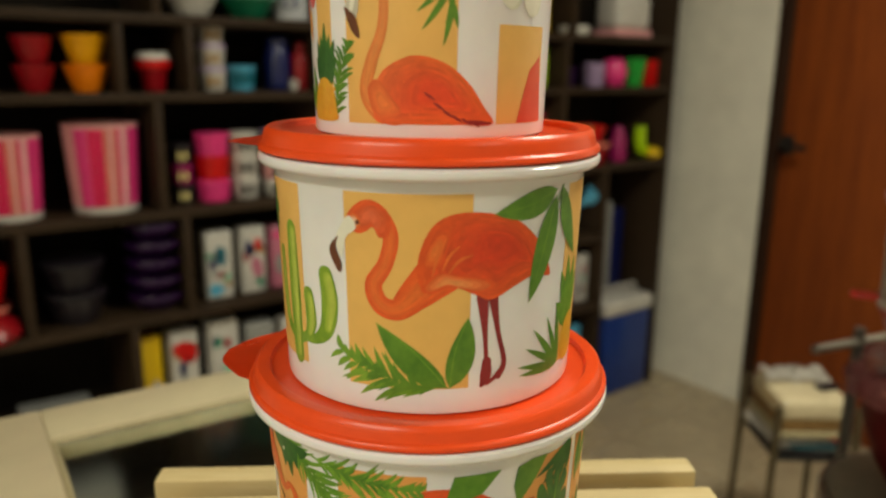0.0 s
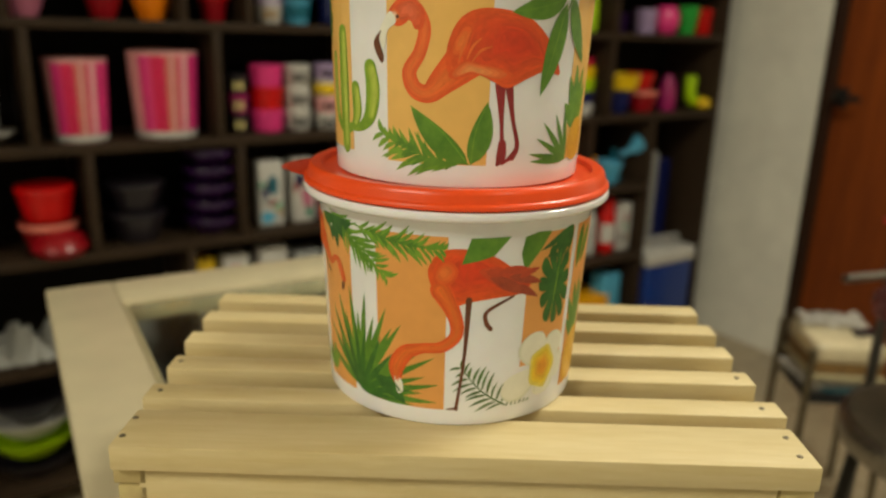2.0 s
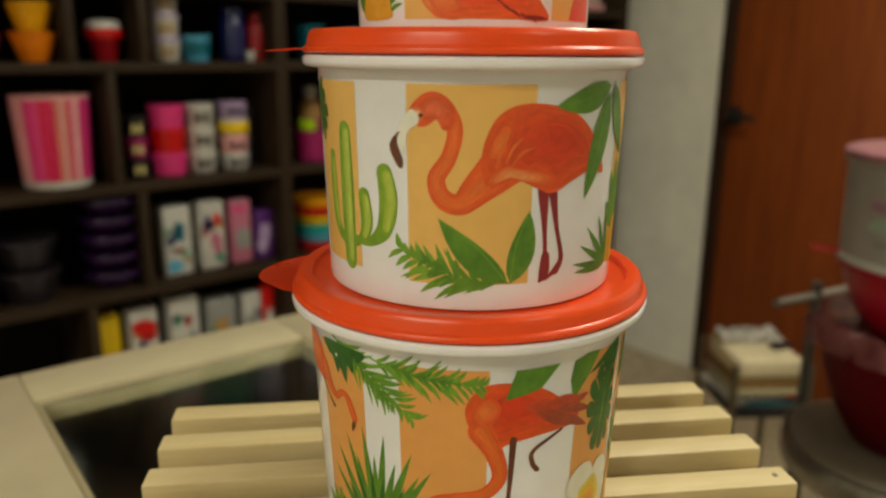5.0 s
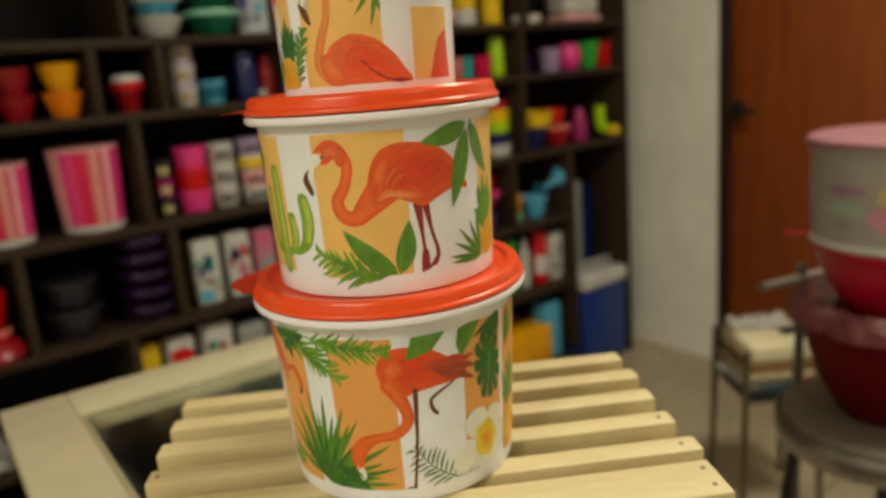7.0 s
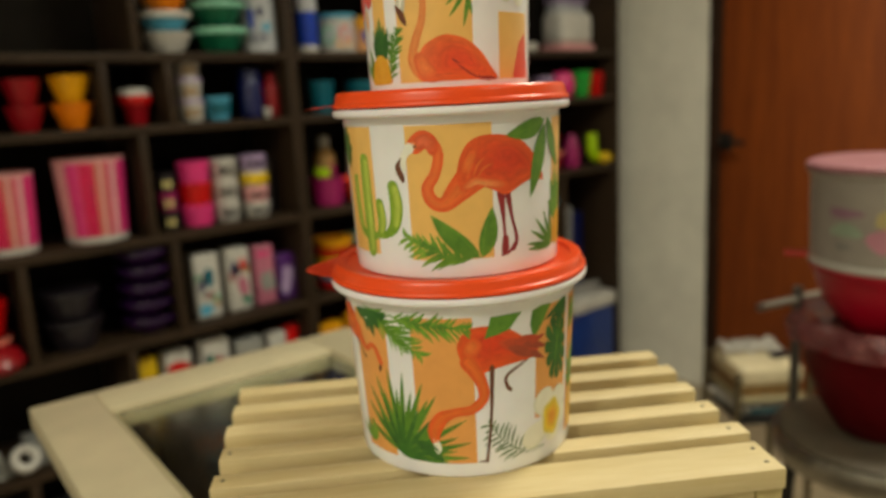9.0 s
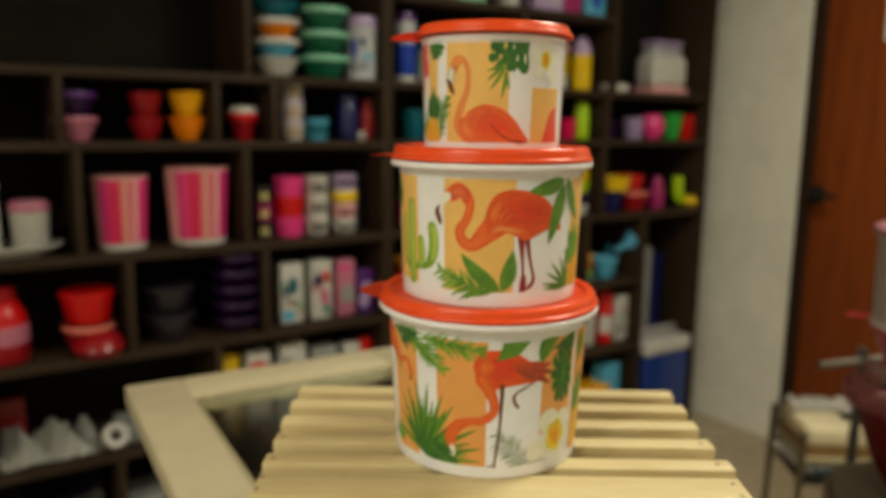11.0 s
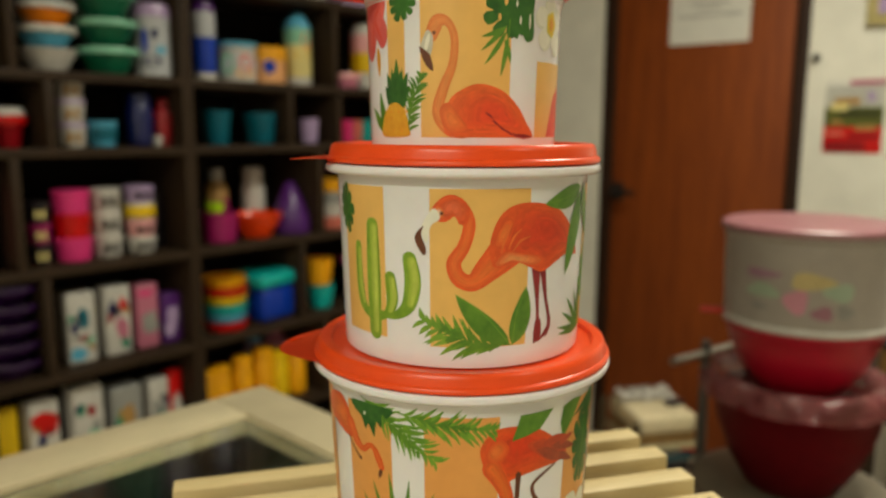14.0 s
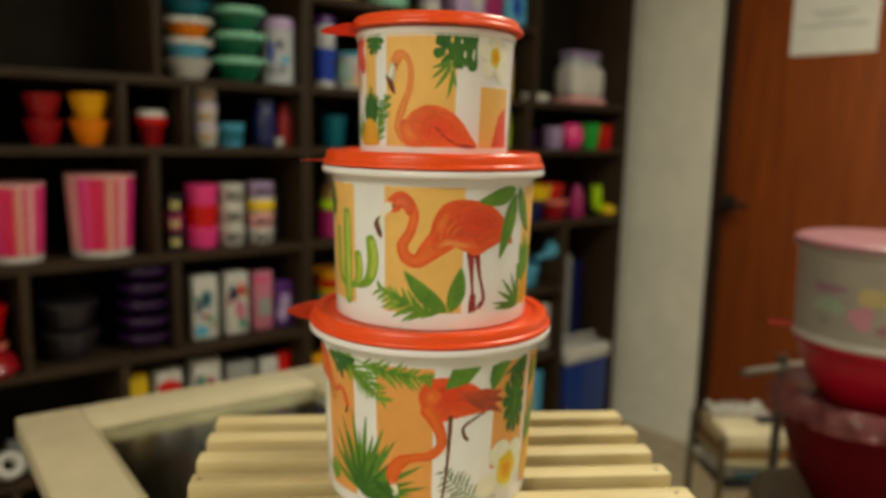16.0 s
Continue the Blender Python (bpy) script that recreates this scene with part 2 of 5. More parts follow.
door = thing("door_1", "closed red-brown wooden veneer door in white wall", "door", (WALL_X, 0, 0), kind="structure")
part("door_leaf", box((0.04, DOOR_L - DOOR_R - 0.099, DOOR_H - 0.045), (0.035, (DOOR_L + DOOR_R) / 2, 0.006), 0.003), DOORWOOD, door)
for y in (DOOR_L - 0.024, DOOR_R + 0.024):
    part("door_jamb", box((0.12, 0.048, DOOR_H), (0.052, y, 0), 0.003), JAMBWOOD, door, "dark wooden door frame")
part("door_head", box((0.12, DOOR_L - DOOR_R - 0.096, 0.036), (0.052, (DOOR_L + DOOR_R) / 2, DOOR_H - 0.036), 0.003), JAMBWOOD, door)
plate = part("handle_plate", box((0.006, 0.055, 0.075), (0.012, DOOR_L - 0.075, 1.075), 0.002), BLACKMETAL, door, "dark metal handle plate")
part("door_handle", tube([(0.012, DOOR_L - 0.075, 1.115), (-0.035, DOOR_L - 0.075, 1.115), (-0.042, DOOR_L - 0.10, 1.115), (-0.042, DOOR_L - 0.175, 1.112)], 0.012), BLACKMETAL, plate, "dark metal lever handle")
for z in (0.25, 1.05, 1.85):
    part("hinge", box((0.012, 0.03, 0.10), (0.008, DOOR_R + 0.03, z), 0.002), BLACKMETAL, door)


def poster(name, y0, y1, z0, z1, label, bands, sheet=PAPER, off=0.0):
    """A flat sheet on the east wall or its door, with bars of print."""
    ob = thing(name, label, "poster" if bands else "paper", (WALL_X - 0.003 + off, (y0 + y1) / 2, z0))
    w, h = abs(y1 - y0), z1 - z0
    part("sheet", box((0.002, w, h)), sheet, ob)
    for k, (cy, cz, bw, bh, m) in enumerate(bands):
        part("printed_bar", box((0.001, bw * w, bh * h), (-0.0013 - 0.0003 * k, -cy * w, cz * h)), m, ob)
    return ob


poster("paper_notice", 1.065, 0.745, 1.715, 1.945, "white paper notice taped on the wooden door", [(0.0, 0.66, 0.50, 0.028, INK), (0.0, 0.57, 0.30, 0.022, INK), (0.0, 0.45, 0.80, 0.028, INK)], off=0.0165)
poster("wall_poster", 0.455, 0.268, 1.302, 1.555, "small colour poster with red lower half on wall",
       [(0.0, 0.36, 1.0, 0.56, P["clear"]), (0.0, 0.0, 1.0, 0.36, P["red"]), (0.0, 0.36, 1.0, 0.27, plastic("olive print", (0.10, 0.11, 0.02))), (0.28, 0.70, 0.12, 0.14, P["lilac"]), (0.20, 0.93, 0.6, 0.07, P["mauve"]), (-0.12, 0.66, 0.44, 0.10, P["tan"]), (-0.25, 0.58, 0.3, 0.10, P["butter"]),
        (0.1, 0.50, 0.7, 0.07, plastic("dark print", (0.03, 0.035, 0.01))), (-0.28, 0.40, 0.20, 0.05, P["tan"]), (0.22, 0.31, 0.35, 0.07, P["tan"]), (-0.12, 0.02, 0.7, 0.14, P["darkred"]), (0.2, 0.20, 0.5, 0.06, P["darkred"]), (-0.3, 0.24, 0.3, 0.05, P["salmon"])])
poster("wall_poster", 0.245, 0.02, 1.285, 1.55, "pale printed poster with mauve lower edge on wall", [(0.0, 0.0, 1.0, 0.08, P["mauve"]), (0.05, 0.3, 0.8, 0.5, P["grey"])])
frame_ob = thing("picture_frame", "pale gold framed certificate hanging on white wall", "picture frame", (WALL_X - 0.012, 0.16, 1.735))
part("frame", box((0.022, 0.37, 0.30), (0, 0, 0), 0.003), material("pale gold frame", (0.55, 0.46, 0.20), 0.4, scale=40), frame_ob)
part("mount", box((0.004, 0.30, 0.23), (-0.012, 0, 0.035)), P["lilac"], frame_ob)
knob = solid("wall_hook", lathe([(0, -0.012), (0.012, -0.010), (0.014, 0.0), (0.008, 0.010), (0, 0.012)], 16), BLACKMETAL, "small dark hook on white wall", "hook", (WALL_X - 0.011, 0.497, 1.637))
knob.rotation_euler = (0, radians(90), 0)

# fixtures are unseen; the wide east one is added to brighten slat tops
for lx, ly, watts, wide in LAMPS:
    fit = thing("unseen_ceiling_light", "unseen round white ceiling light, lit", "ceiling light", (lx, ly, CEILING - 0.05), group="ceiling lights")
    part("housing", lathe([(0, 0.05), (wide / 2 + 0.01, 0.05), (wide / 2 + 0.02, 0.04), (wide / 2 + 0.02, 0.0), (wide / 2 + 0.008, 0.0), (wide / 2 + 0.005, 0.03), (0, 0.03)], 40), P["white"], fit)
    la = bpy.data.lights.new("lamp", "AREA")
    la.shape, la.size, la.energy, la.color = "DISK", wide, watts, LAMP_COLOUR
    lamp = new("lamp", la)
    lamp.parent = fit
    lamp.location = (0, 0, 0.022)

# ---- the display counter ----
TOP = 1.0114
counter = thing("display_counter", "cream laminate display counter with inset glass top", "counter", (-0.173, 0.630, 0), -3.6)
CW, CL, RAIL, BACKRAIL = 0.462, 1.25, 0.076, 0.083


def rail(size, at, name="rail"):
    return part(name, box(size, at, 0.003), CREAM, counter)


rail((RAIL, CL, 0.028), (RAIL / 2, -CL / 2, TOP - 0.028))
rail((RAIL, CL, 0.028), (CW - RAIL / 2, -CL / 2, TOP - 0.028))
rail((CW - 2 * RAIL, BACKRAIL, 0.0278), (CW / 2, -BACKRAIL / 2, TOP - 0.028))
rail((CW - 2 * RAIL, BACKRAIL, 0.0278), (CW / 2, -CL + BACKRAIL / 2, TOP - 0.028))
lip = 0.007
iw, il = CW - 2 * RAIL, CL - 2 * BACKRAIL
for w, l, x, y in ((lip, il, RAIL + lip / 2, -CL / 2), (lip, il, CW - RAIL - lip / 2, -CL / 2), (iw - 2 * lip, lip, CW / 2, -BACKRAIL - lip / 2), (iw - 2 * lip, lip, CW / 2, -CL + BACKRAIL + lip / 2)):
    part("glazing_lip", box((w, l, 0.0245), (x, y, TOP - 0.0282), 0.001), CREAM_DARK, counter)
pane = part("glass_top", box((iw - 2 * lip - 0.001, il - 2 * lip - 0.001, 0.005), (CW / 2, -CL / 2, TOP - 0.0100)), GLASS, counter, "clear glass top", smooth=False)
pane.visible_shadow = False
for x in (0.055, CW - 0.055):
    for y in (-0.055, -CL + 0.055):
        part("post", box((0.03, 0.03, TOP - 0.028), (x, y, 0), 0.002), ESPRESSO_V, counter)
part("lower_shelf", box((CW - 0.09, CL - 0.09, 0.02), (CW / 2, -CL / 2, 0.70), 0.002), ESPRESSO, counter)
part("lower_shelf", box((CW - 0.09, CL - 0.09, 0.02), (CW / 2, -CL / 2, 0.30), 0.002), ESPRESSO, counter)
part("kick_board", box((CW - 0.14, CL - 0.14, 0.08), (CW / 2, -CL / 2, 0.0), 0.002), ESPRESSO, counter)

# ---- the slatted stand ----
SEAT = 1.1255
stand = thing("slatted_stand", "pale pine slatted stand nailed together on counter", "wooden stand", (0, 0, TOP), -33.9)
H = SEAT - TOP
SL0, SL1, TH = -0.183, 0.193, 0.0145
mid, length = (SL0 + SL1) / 2, SL1 - SL0
rng = random.Random(4)
for v, w, trim in ((-0.0865, 0.040, 0.0085), (-0.0443, 0.0195, 0.004), (-0.0040, 0.0195, 0.004), (0.0365, 0.0195, 0.004), (0.0770, 0.0195, 0.001), (0.1160, 0.0195, 0.0)):
    du = rng.uniform(-0.002, 0.002)
    slat = part("slat", box((length - trim + rng.uniform(-0.002, 0.002), w, TH), (mid + trim / 2 + du, v, H - TH), 0.0016), PINE, stand)
    for u in ((SL0 + 0.012, SL1 - 0.009) if v < 0.02 else ()):
        for dv in ((-0.0095, 0.0095) if w > 0.03 else (0.0,)):
            nail = part("nail", lathe([(0, -0.004), (0.0013, -0.004), (0.0017, 0.0002), (0.0012, 0.0006), (0, 0.0006)], 10), NAIL, slat, "dull steel nail")
            nail.location = (u + rng.uniform(-0.001, 0.001), v + dv, H)
for u in (SL0 + 0.016, SL1 - 0.010):
    part("side_rail", box((0.018, 0.222, 0.011), (u, 0.010, H - TH - 0.011), 0.001), PINE_END, stand)
    part("side_rail", box((0.018, 0.222, 0.040), (u, 0.010, 0.0), 0.001), PINE_END, stand)
    for v in (-0.091, 0.110):
        part("corner_post", box((0.016, 0.020, H - TH - 0.0525), (u + (0.001 if u < 0 else -0.001), v, 0.0405), 0.001), PINE_END, stand)
for v in (-0.0950, 0.1140):
    part("end_board", box((length - 0.040, 0.012, 0.046), (mid, v, H - TH - 0.048), 0.0015), PINE, stand)
    part("end_board", box((length - 0.040, 0.012, 0.044), (mid, v, 0.002), 0.0015), PINE, stand)

# ---- printed canisters ----
FACE = -125.0


def lens_leaf(base, tip, width, bend=0.0, n=9):
    """A leaf outline from base to tip."""
    b, t = Vector(base), Vector(tip)
    d = t - b
    s = Vector((-d.y, d.x)).normalized()
    left, right = [], []
    for i in range(1, n):
        f = i / n
        c = b + d * f + s * bend * 4 * f * (1 - f)
        w = width / 2 * math.sin(math.pi * f ** 0.8) ** 0.85
        left.append(c + s * w)
        right.append(c - s * w)
    return [[b, *left, t, *right[::-1]]]


def stroke(points, widths, steps=6):
    """A painted stroke of changing width along a smooth run, with round ends."""
    pts = curve_points(points, steps)
    ws = curve_points([(w, 0) for w in widths], steps)
    ws = [max(0.1, ws[min(i * len(ws) // len(pts), len(ws) - 1)].x / 2) for i in range(len(pts))]
    rows = []
    for i, p in enumerate(pts):
        d = (pts[min(i + 1, len(pts) - 1)] - pts[max(i - 1, 0)]).normalized()
        rows.append((p, d, ws[i]))
    p, d, r = rows[0]
    head = [(p - d * r * f, d, r * math.sqrt(1 - f * f) + 0.01) for f in (0.98, 0.8, 0.5)]
    p, d, r = rows[-1]
    rows = head + rows + [(p + d * r * f, d, r * math.sqrt(1 - f * f) + 0.01) for f in (0.5, 0.8, 0.98)]
    out, last = [], None
    for p, d, r in rows:
        s = Vector((-d.y, d.x)) * r
        if last:
            out.append([last[0], last[1], p - s, p + s])
        last = (p + s, p - s)
    return out


def blob(points, steps=5):
    return [curve_points(points, steps, True)]


def spikes(base, tips, width):
    return [f for t in tips for f in lens_leaf(base, t, width)]


def frond(base, tip, count, reach, width, bend=0.0, lean=0.72, seed=1):
    """A palm frond: a thin rib with narrow, uneven leaflets on both sides."""
    b, t = Vector(base), Vector(tip)
    d = t - b
    s = Vector((-d.y, d.x)).normalized()
    u = d.normalized()
    rn = random.Random(seed)
    out = []
    spot = lambda f: b + d * f + s * bend * 4 * f * (1 - f)
    for i in range(count):
        f = 0.06 + 0.92 * i / (count - 1)
        long = reach * (0.55 + 0.45 * math.sin(math.pi * min(1, f + 0.12)))
        for side in (1, -1):
            ln, le = long * rn.uniform(0.7, 1.15), lean * rn.uniform(0.8, 1.25)
            out += lens_leaf(spot(f), spot(f) + (u * le + s * side * (1.05 - le * 0.55)) * ln, width * rn.uniform(0.8, 1.2), bend=-0.9 * side, n=6)
    return out + stroke([b, spot(0.5), t], [0.9, 0.8, 0.4])


def monstera(c, rx, rz, turn=0.0, lobes=9):
    """A split leaf: lobes parted by narrow slits, ragged at the tips."""
    rn = random.Random(int(rx * 10 + rz))
    pts = []
    for k in range(lobes):
        deep, tip = rn.uniform(0.42, 0.62), rn.uniform(0.9, 1.06)
        for f, q in ((0.0, deep), (0.10, 0.80 * tip), (0.22, 0.95 * tip), (0.5, tip), (0.78, 0.97 * tip), (0.92, 0.84 * tip), (0.985, deep + 0.06)):
            a = math.pi * 2 * (k + f) / lobes
            x, z = rx * q * math.sin(a), rz * q * math.cos(a)
            pts.append(Vector((c[0] + x * math.cos(turn) - z * math.sin(turn), c[1] + x * math.sin(turn) + z * math.cos(turn))))
    return [pts]


def plumeria(w, deg, up, petals, heart):
    """A five-petalled flower with shaded petal edges and a glowing yellow heart."""
    c = w.p(deg, up)
    for k, (turn, long, wide) in enumerate(petals):
        d = Vector((math.cos(radians(turn)), math.sin(radians(turn))))
        s = Vector((-d.y, d.x))
        rim = [c + d * long * f + s * wide / 2 * q for f, q in ((0.0, 0.12), (0.25, 0.62), (0.5, 0.95), (0.72, 1.0), (0.9, 0.72), (1.0, 0.1), (0.95, -0.5), (0.78, -0.86), (0.5, -0.8), (0.25, -0.5), (0.0, -0.12))]
        w.lay("petal", blob([v + s * 0.8 - d * 0.3 for v in rim], 4), PETALSHADE, 6 + 0.6 * k)
        w.lay("petal", blob([c + (v - c) * 0.97 - s * 0.5 for v in rim], 4), PETAL, 6.3 + 0.6 * k)
    for k, size in enumerate((1.12, 1.0, 0.88, 0.74, 0.60, 0.48, 0.36)):
        tone = ink((0.86, 0.72, 0.16), (0.86, 0.60, 0.02), k / 2) if k < 3 else ink((0.86, 0.60, 0.03), (0.83, 0.33, 0.015), (k - 2) / 4)
        rim = [c + Vector((math.cos(t), 1.3 * math.sin(t))) * heart * size * (1 + 0.07 * (-1) ** j) for j, t in ((j, 2 * math.pi * j / 10) for j in range(10))]
        w.lay("flower_heart", blob(rim, 3), tone, 10 + 0.4 * k)


PRINTS = {}


def ink(a, b, f):
    """A printed tone between two others."""
    key = tuple(round(p + (q - p) * f, 3) for p, q in zip(a, b))
    if key not in PRINTS:
        PRINTS[key] = material("printed wash tone", key, 0.33, vary=0.10, scale=55, bump=0.0)
    return PRINTS[key]


def wash(w, name, pts, heart, a, b, layer, n=6, least=0.35):
    """A painted patch whose colour runs softly from its edge a to b at its heart."""
    c = w.p(*heart)
    for k in range(n):
        f = k / (n - 1)
        q = 1 - (1 - least) * f
        w.lay(name, blob([c + (w.p(*v) - c) * q for v in pts], 5), ink(a, b, f), layer + 0.2 * k)


def brushed(w, name, pts, widths, a, b, layer):
    """A painted stroke, lighter along its middle."""
    for k in range(7):
        f = k / 6
        w.lay(name, stroke(w.ps(*pts), [v * (1 - 0.85 * f) for v in widths]), ink(a, b, 0.75 * f), layer + 0.18 * k)


CORALS = {"red": (0.74, 0.050, 0.011), "mid": (0.81, 0.100, 0.016), "light": (0.85, 0.190, 0.036), "pale": (0.87, 0.30, 0.09), "neck": (0.82, 0.185, 0.025)}


class Wrap:
    """Lays flat printed shapes, in millimetres round and up, on a tapered pot."""

    def __init__(self, parent, base, slope, centre, spread):
        self.parent, self.base, self.slope, self.centre, self.spread = parent, base, slope, centre, spread
        self.mm = math.pi / 180 * (base + slope * 0.06) * 1000

    def p(self, deg, up):
        # the motifs widen a little towards the rim
        return Vector(((self.centre + (deg - self.centre) * (1.01 + self.spread * up)) * self.mm, up))

    def ps(self, *pairs):
        return [self.p(*q) for q in pairs]

    def lay(self, name, shapes, mat, layer=1, label=""):
        bm = bmesh.new()
        for poly in shapes:
            vs = [bm.verts.new((v[0], v[1], 0)) for v in poly]
            bm.faces.new(vs)
        bmesh.ops.remove_doubles(bm, verts=bm.verts, dist=1e-4)
        bmesh.ops.triangulate(bm, faces=[f for f in bm.faces if len(f.verts) > 4])
        xs = [v.co.x for v in bm.verts]
        step = 3.75 * self.mm
        k = math.ceil(min(xs) / step)
        while k * step < max(xs):
            bmesh.ops.bisect_plane(bm, geom=[*bm.verts, *bm.edges, *bm.faces], plane_co=(k * step, 0, 0), plane_no=(1, 0, 0), dist=1e-5)
            k += 1
        for v in bm.verts:
            a = radians(FACE + v.co.x / self.mm)
            z = v.co.y / 1000
            r = self.base + self.slope * z + 0.00005 * layer + 0.00005
            v.co = (r * math.cos(a), r * math.sin(a), z)
        me = bpy.data.meshes.new(name)
        bm.to_mesh(me)
        bm.free()
        for f in me.polygons:
            if f.normal.dot(f.center * Vector((1, 1, 0))) < 0:
                f.flip()
        me.materials.append(mat)
        me.shade_smooth()
        ob = new(name, me)
        ob.parent = self.parent
        if label:
            ob["label"] = label
        return ob

    def stripe(self, a0, a1, z0, z1, mat):
        n = max(1, int(abs(a1 - a0) / 4))
        at = [self.p(a0 + (a1 - a0) * i / n, 55).x for i in range(n + 1)]
        top, low = [Vector((q, z1)) for q in at], [Vector((q, z0)) for q in at]
        return self.lay("printed_stripe", [[low[i], low[i + 1], top[i + 1], top[i]] for i in range(n)], mat, 1)


def canister(label, where, base, slope, centre, spread, rim_z, rim_r, lid_z, seat_z, lid_label, lid_r=0.0, tongue=0.0265, tab=131.0):
    """A round pot with a rolled rim and a press-on lid with a pull tab."""
    ob = thing("canister", label, "canister", where, group="stacked canisters")
    r = lambda z: base + slope * z
    neck, rb = r(lid_z - 0.0068), lid_z - 0.0058
    body = part("body", lathe([(0, 0.0012), (base - 0.010, 0.0012), (base - 0.006, 0.0), (base - 0.0010, 0.0), (base - 0.0002, 0.0006), (r(0.002), 0.002), (r(0.008), 0.008), (r(rb * 0.5), rb * 0.5), (r(rb - 0.0015), rb - 0.0015),
                               (neck + 0.0006, rb - 0.0003), (rim_r - 0.0016, rb), (rim_r - 0.0004, rb + 0.0010), (rim_r, rb + 0.0024), (rim_r - 0.0002, rb + 0.0042), (rim_r - 0.0012, rb + 0.0051),
                               (rim_r - 0.006, rb + 0.0053), (neck - 0.002, rb + 0.0050), (neck - 0.002, rb - 0.004), (base - 0.002, 0.004), (0, 0.004)], 96), WHITE, ob)
    lr, top = lid_r or rim_r - 0.0004, seat_z + 0.0026
    rec = lr - 0.0112
    lid = part("lid", lathe([(0, seat_z - 0.0004), (base * 0.9, seat_z - 0.0004), (rec - 0.0010, seat_z - 0.0004), (rec, seat_z), (rec + 0.0010, top - 0.0004), (rec + 0.0020, top), (lr - 0.0046, top), (lr - 0.0032, top - 0.0012),
                             (lr - 0.0026, top - 0.0030), (lr - 0.0018, lid_z + 0.0036), (lr - 0.0006, lid_z + 0.0030), (lr, lid_z + 0.0020), (lr, lid_z + 0.0006),
                             (lr - 0.001, lid_z), (lr - 0.006, lid_z), (lr - 0.007, seat_z - 0.003), (0, seat_z - 0.002)], 96), CORAL, ob, lid_label)
    # the pull tab: a tongue that narrows to a rounded point and dips a little
    a = radians(tab)
    out, side = Vector((math.cos(a), math.sin(a), 0)), Vector((-math.sin(a), math.cos(a), 0))
    bm = bmesh.new()
    rows = []
    for i in range(13):
        f = math.sin(math.pi / 2 * i / 12)
        half = 0.022 * (1 - f) ** 1.15 + 0.0165 * math.sqrt(max(0.0, 1 - f ** 5)) + 0.0004
        c = out * (lr - 0.005 + tongue * f - (0.0045 if i == 0 else 0)) + Vector((0, 0, lid_z + 0.0020 - 0.0018 * f * f))
        row = []
        for s in (-1, -0.5, 0, 0.5, 1):
            row.append(bm.verts.new(c + side * half * s + Vector((0, 0, 0.0004 * (1 - s * s)))))
        rows.append(row)
    for p0, p1 in zip(rows, rows[1:]):
        for j in range(4):
            bm.faces.new((p0[j], p0[j + 1], p1[j + 1], p1[j]))
    bmesh.ops.solidify(bm, geom=bm.faces[:], thickness=0.0016)
    part("pull_tab", bm, CORAL, lid)
    return ob, Wrap(ob, base, slope, centre, spread)


# the lowest pot
big, w = canister("large white canister with orange tropical print, coral lid", (0, 0, SEAT), 0.0752, 0.053, 9, 0.00075, 0.118, 0.0900, 0.1238, 0.1314, "coral red press-on lid")
for a0, a1 in ((-63, -41), (-28, -1), (29, 52), (55, 78), (100, 128), (150, 180), (-140, -112), (-98, -78)):
    w.stripe(a0, a1, 33 if a0 == 29 else 10, 109, ORANGE)
w.lay("palm_frond", frond(w.p(-52, 113), w.p(-24, 84), 15, 17, 2.0, 3, seed=2), GREEN2, 2)
w.lay("palm_frond", frond(w.p(-36, 109), w.p(-3, 102), 15, 15, 2.0, -2, seed=3), GREEN2, 3)
w.lay("palm_frond", frond(w.p(-46, 108), w.p(-30, 88), 9, 8, 1.6, 2, seed=4), GREEN, 4)
w.lay("palm_frond", frond(w.p(-30, 108), w.p(-10, 103), 9, 8, 1.6, -1, seed=5), GREEN, 4)
wash(w, "coral_motif", [(-7.5, 89), (-5, 98), (0, 102.5), (9, 102), (17, 97), (25, 88), (30, 82), (27, 77), (16, 75.5), (7, 73.5), (1, 71), (-4.5, 77)], (8, 92), CORALS["mid"], CORALS["red"], 2.4, 6)
wash(w, "coral_motif", [(-5.5, 86), (-4, 93), (0, 96), (3, 91), (1, 84), (-3, 82)], (-2, 90), CORALS["mid"], CORALS["light"], 4.4, 4)
brushed(w, "coral_motif", [(-3, 80), (1.5, 68), (3, 56), (-2, 48), (-10, 46), (-16.5, 42), (-20.5, 33), (-20.5, 26)], [11, 8, 7, 6.5, 6, 9, 9.5, 6], CORALS["mid"], CORALS["neck"], 4.2)
wash(w, "coral_motif", [(10, 91), (15, 84), (22, 78), (29, 77), (28, 84), (20, 91), (15, 93)], (20, 85), (0.66, 0.075, 0.022), (0.50, 0.060, 0.022), 4.5, 4)
for i, (a0, z0, a1, z1, wd) in enumerate(((12, 91, 24, 84, 5), (14, 87, 27, 79, 5), (17, 83, 30, 76, 4.5), (18, 91, 32, 88, 5), (21, 87, 35, 81.5, 5), (22, 82, 34, 73.5, 4.6), (25, 86, 33.5, 90, 3.6))):
    w.lay("coral_motif", lens_leaf(w.p(a0, z0), w.p(a1, z1), wd, 0.6), FEATHER if i % 3 else RUST, 5.8 + 0.3 * i)
w.lay("printed_line", stroke(w.ps((7, 75), (6, 40), (3.5, 10.5)), [3.2, 1.7, 1.8]), BROWN, 4)
w.lay("printed_line", stroke(w.ps((23.5, 76), (14, 68.5), (13.6, 62), (15.5, 58)), [1.2, 2.0, 2.4, 2.4]), BROWN, 4)
w.lay("printed_line", stroke(w.ps((4, 11), (0, 10.5)), [1.5, 0.9]), BROWN, 4)
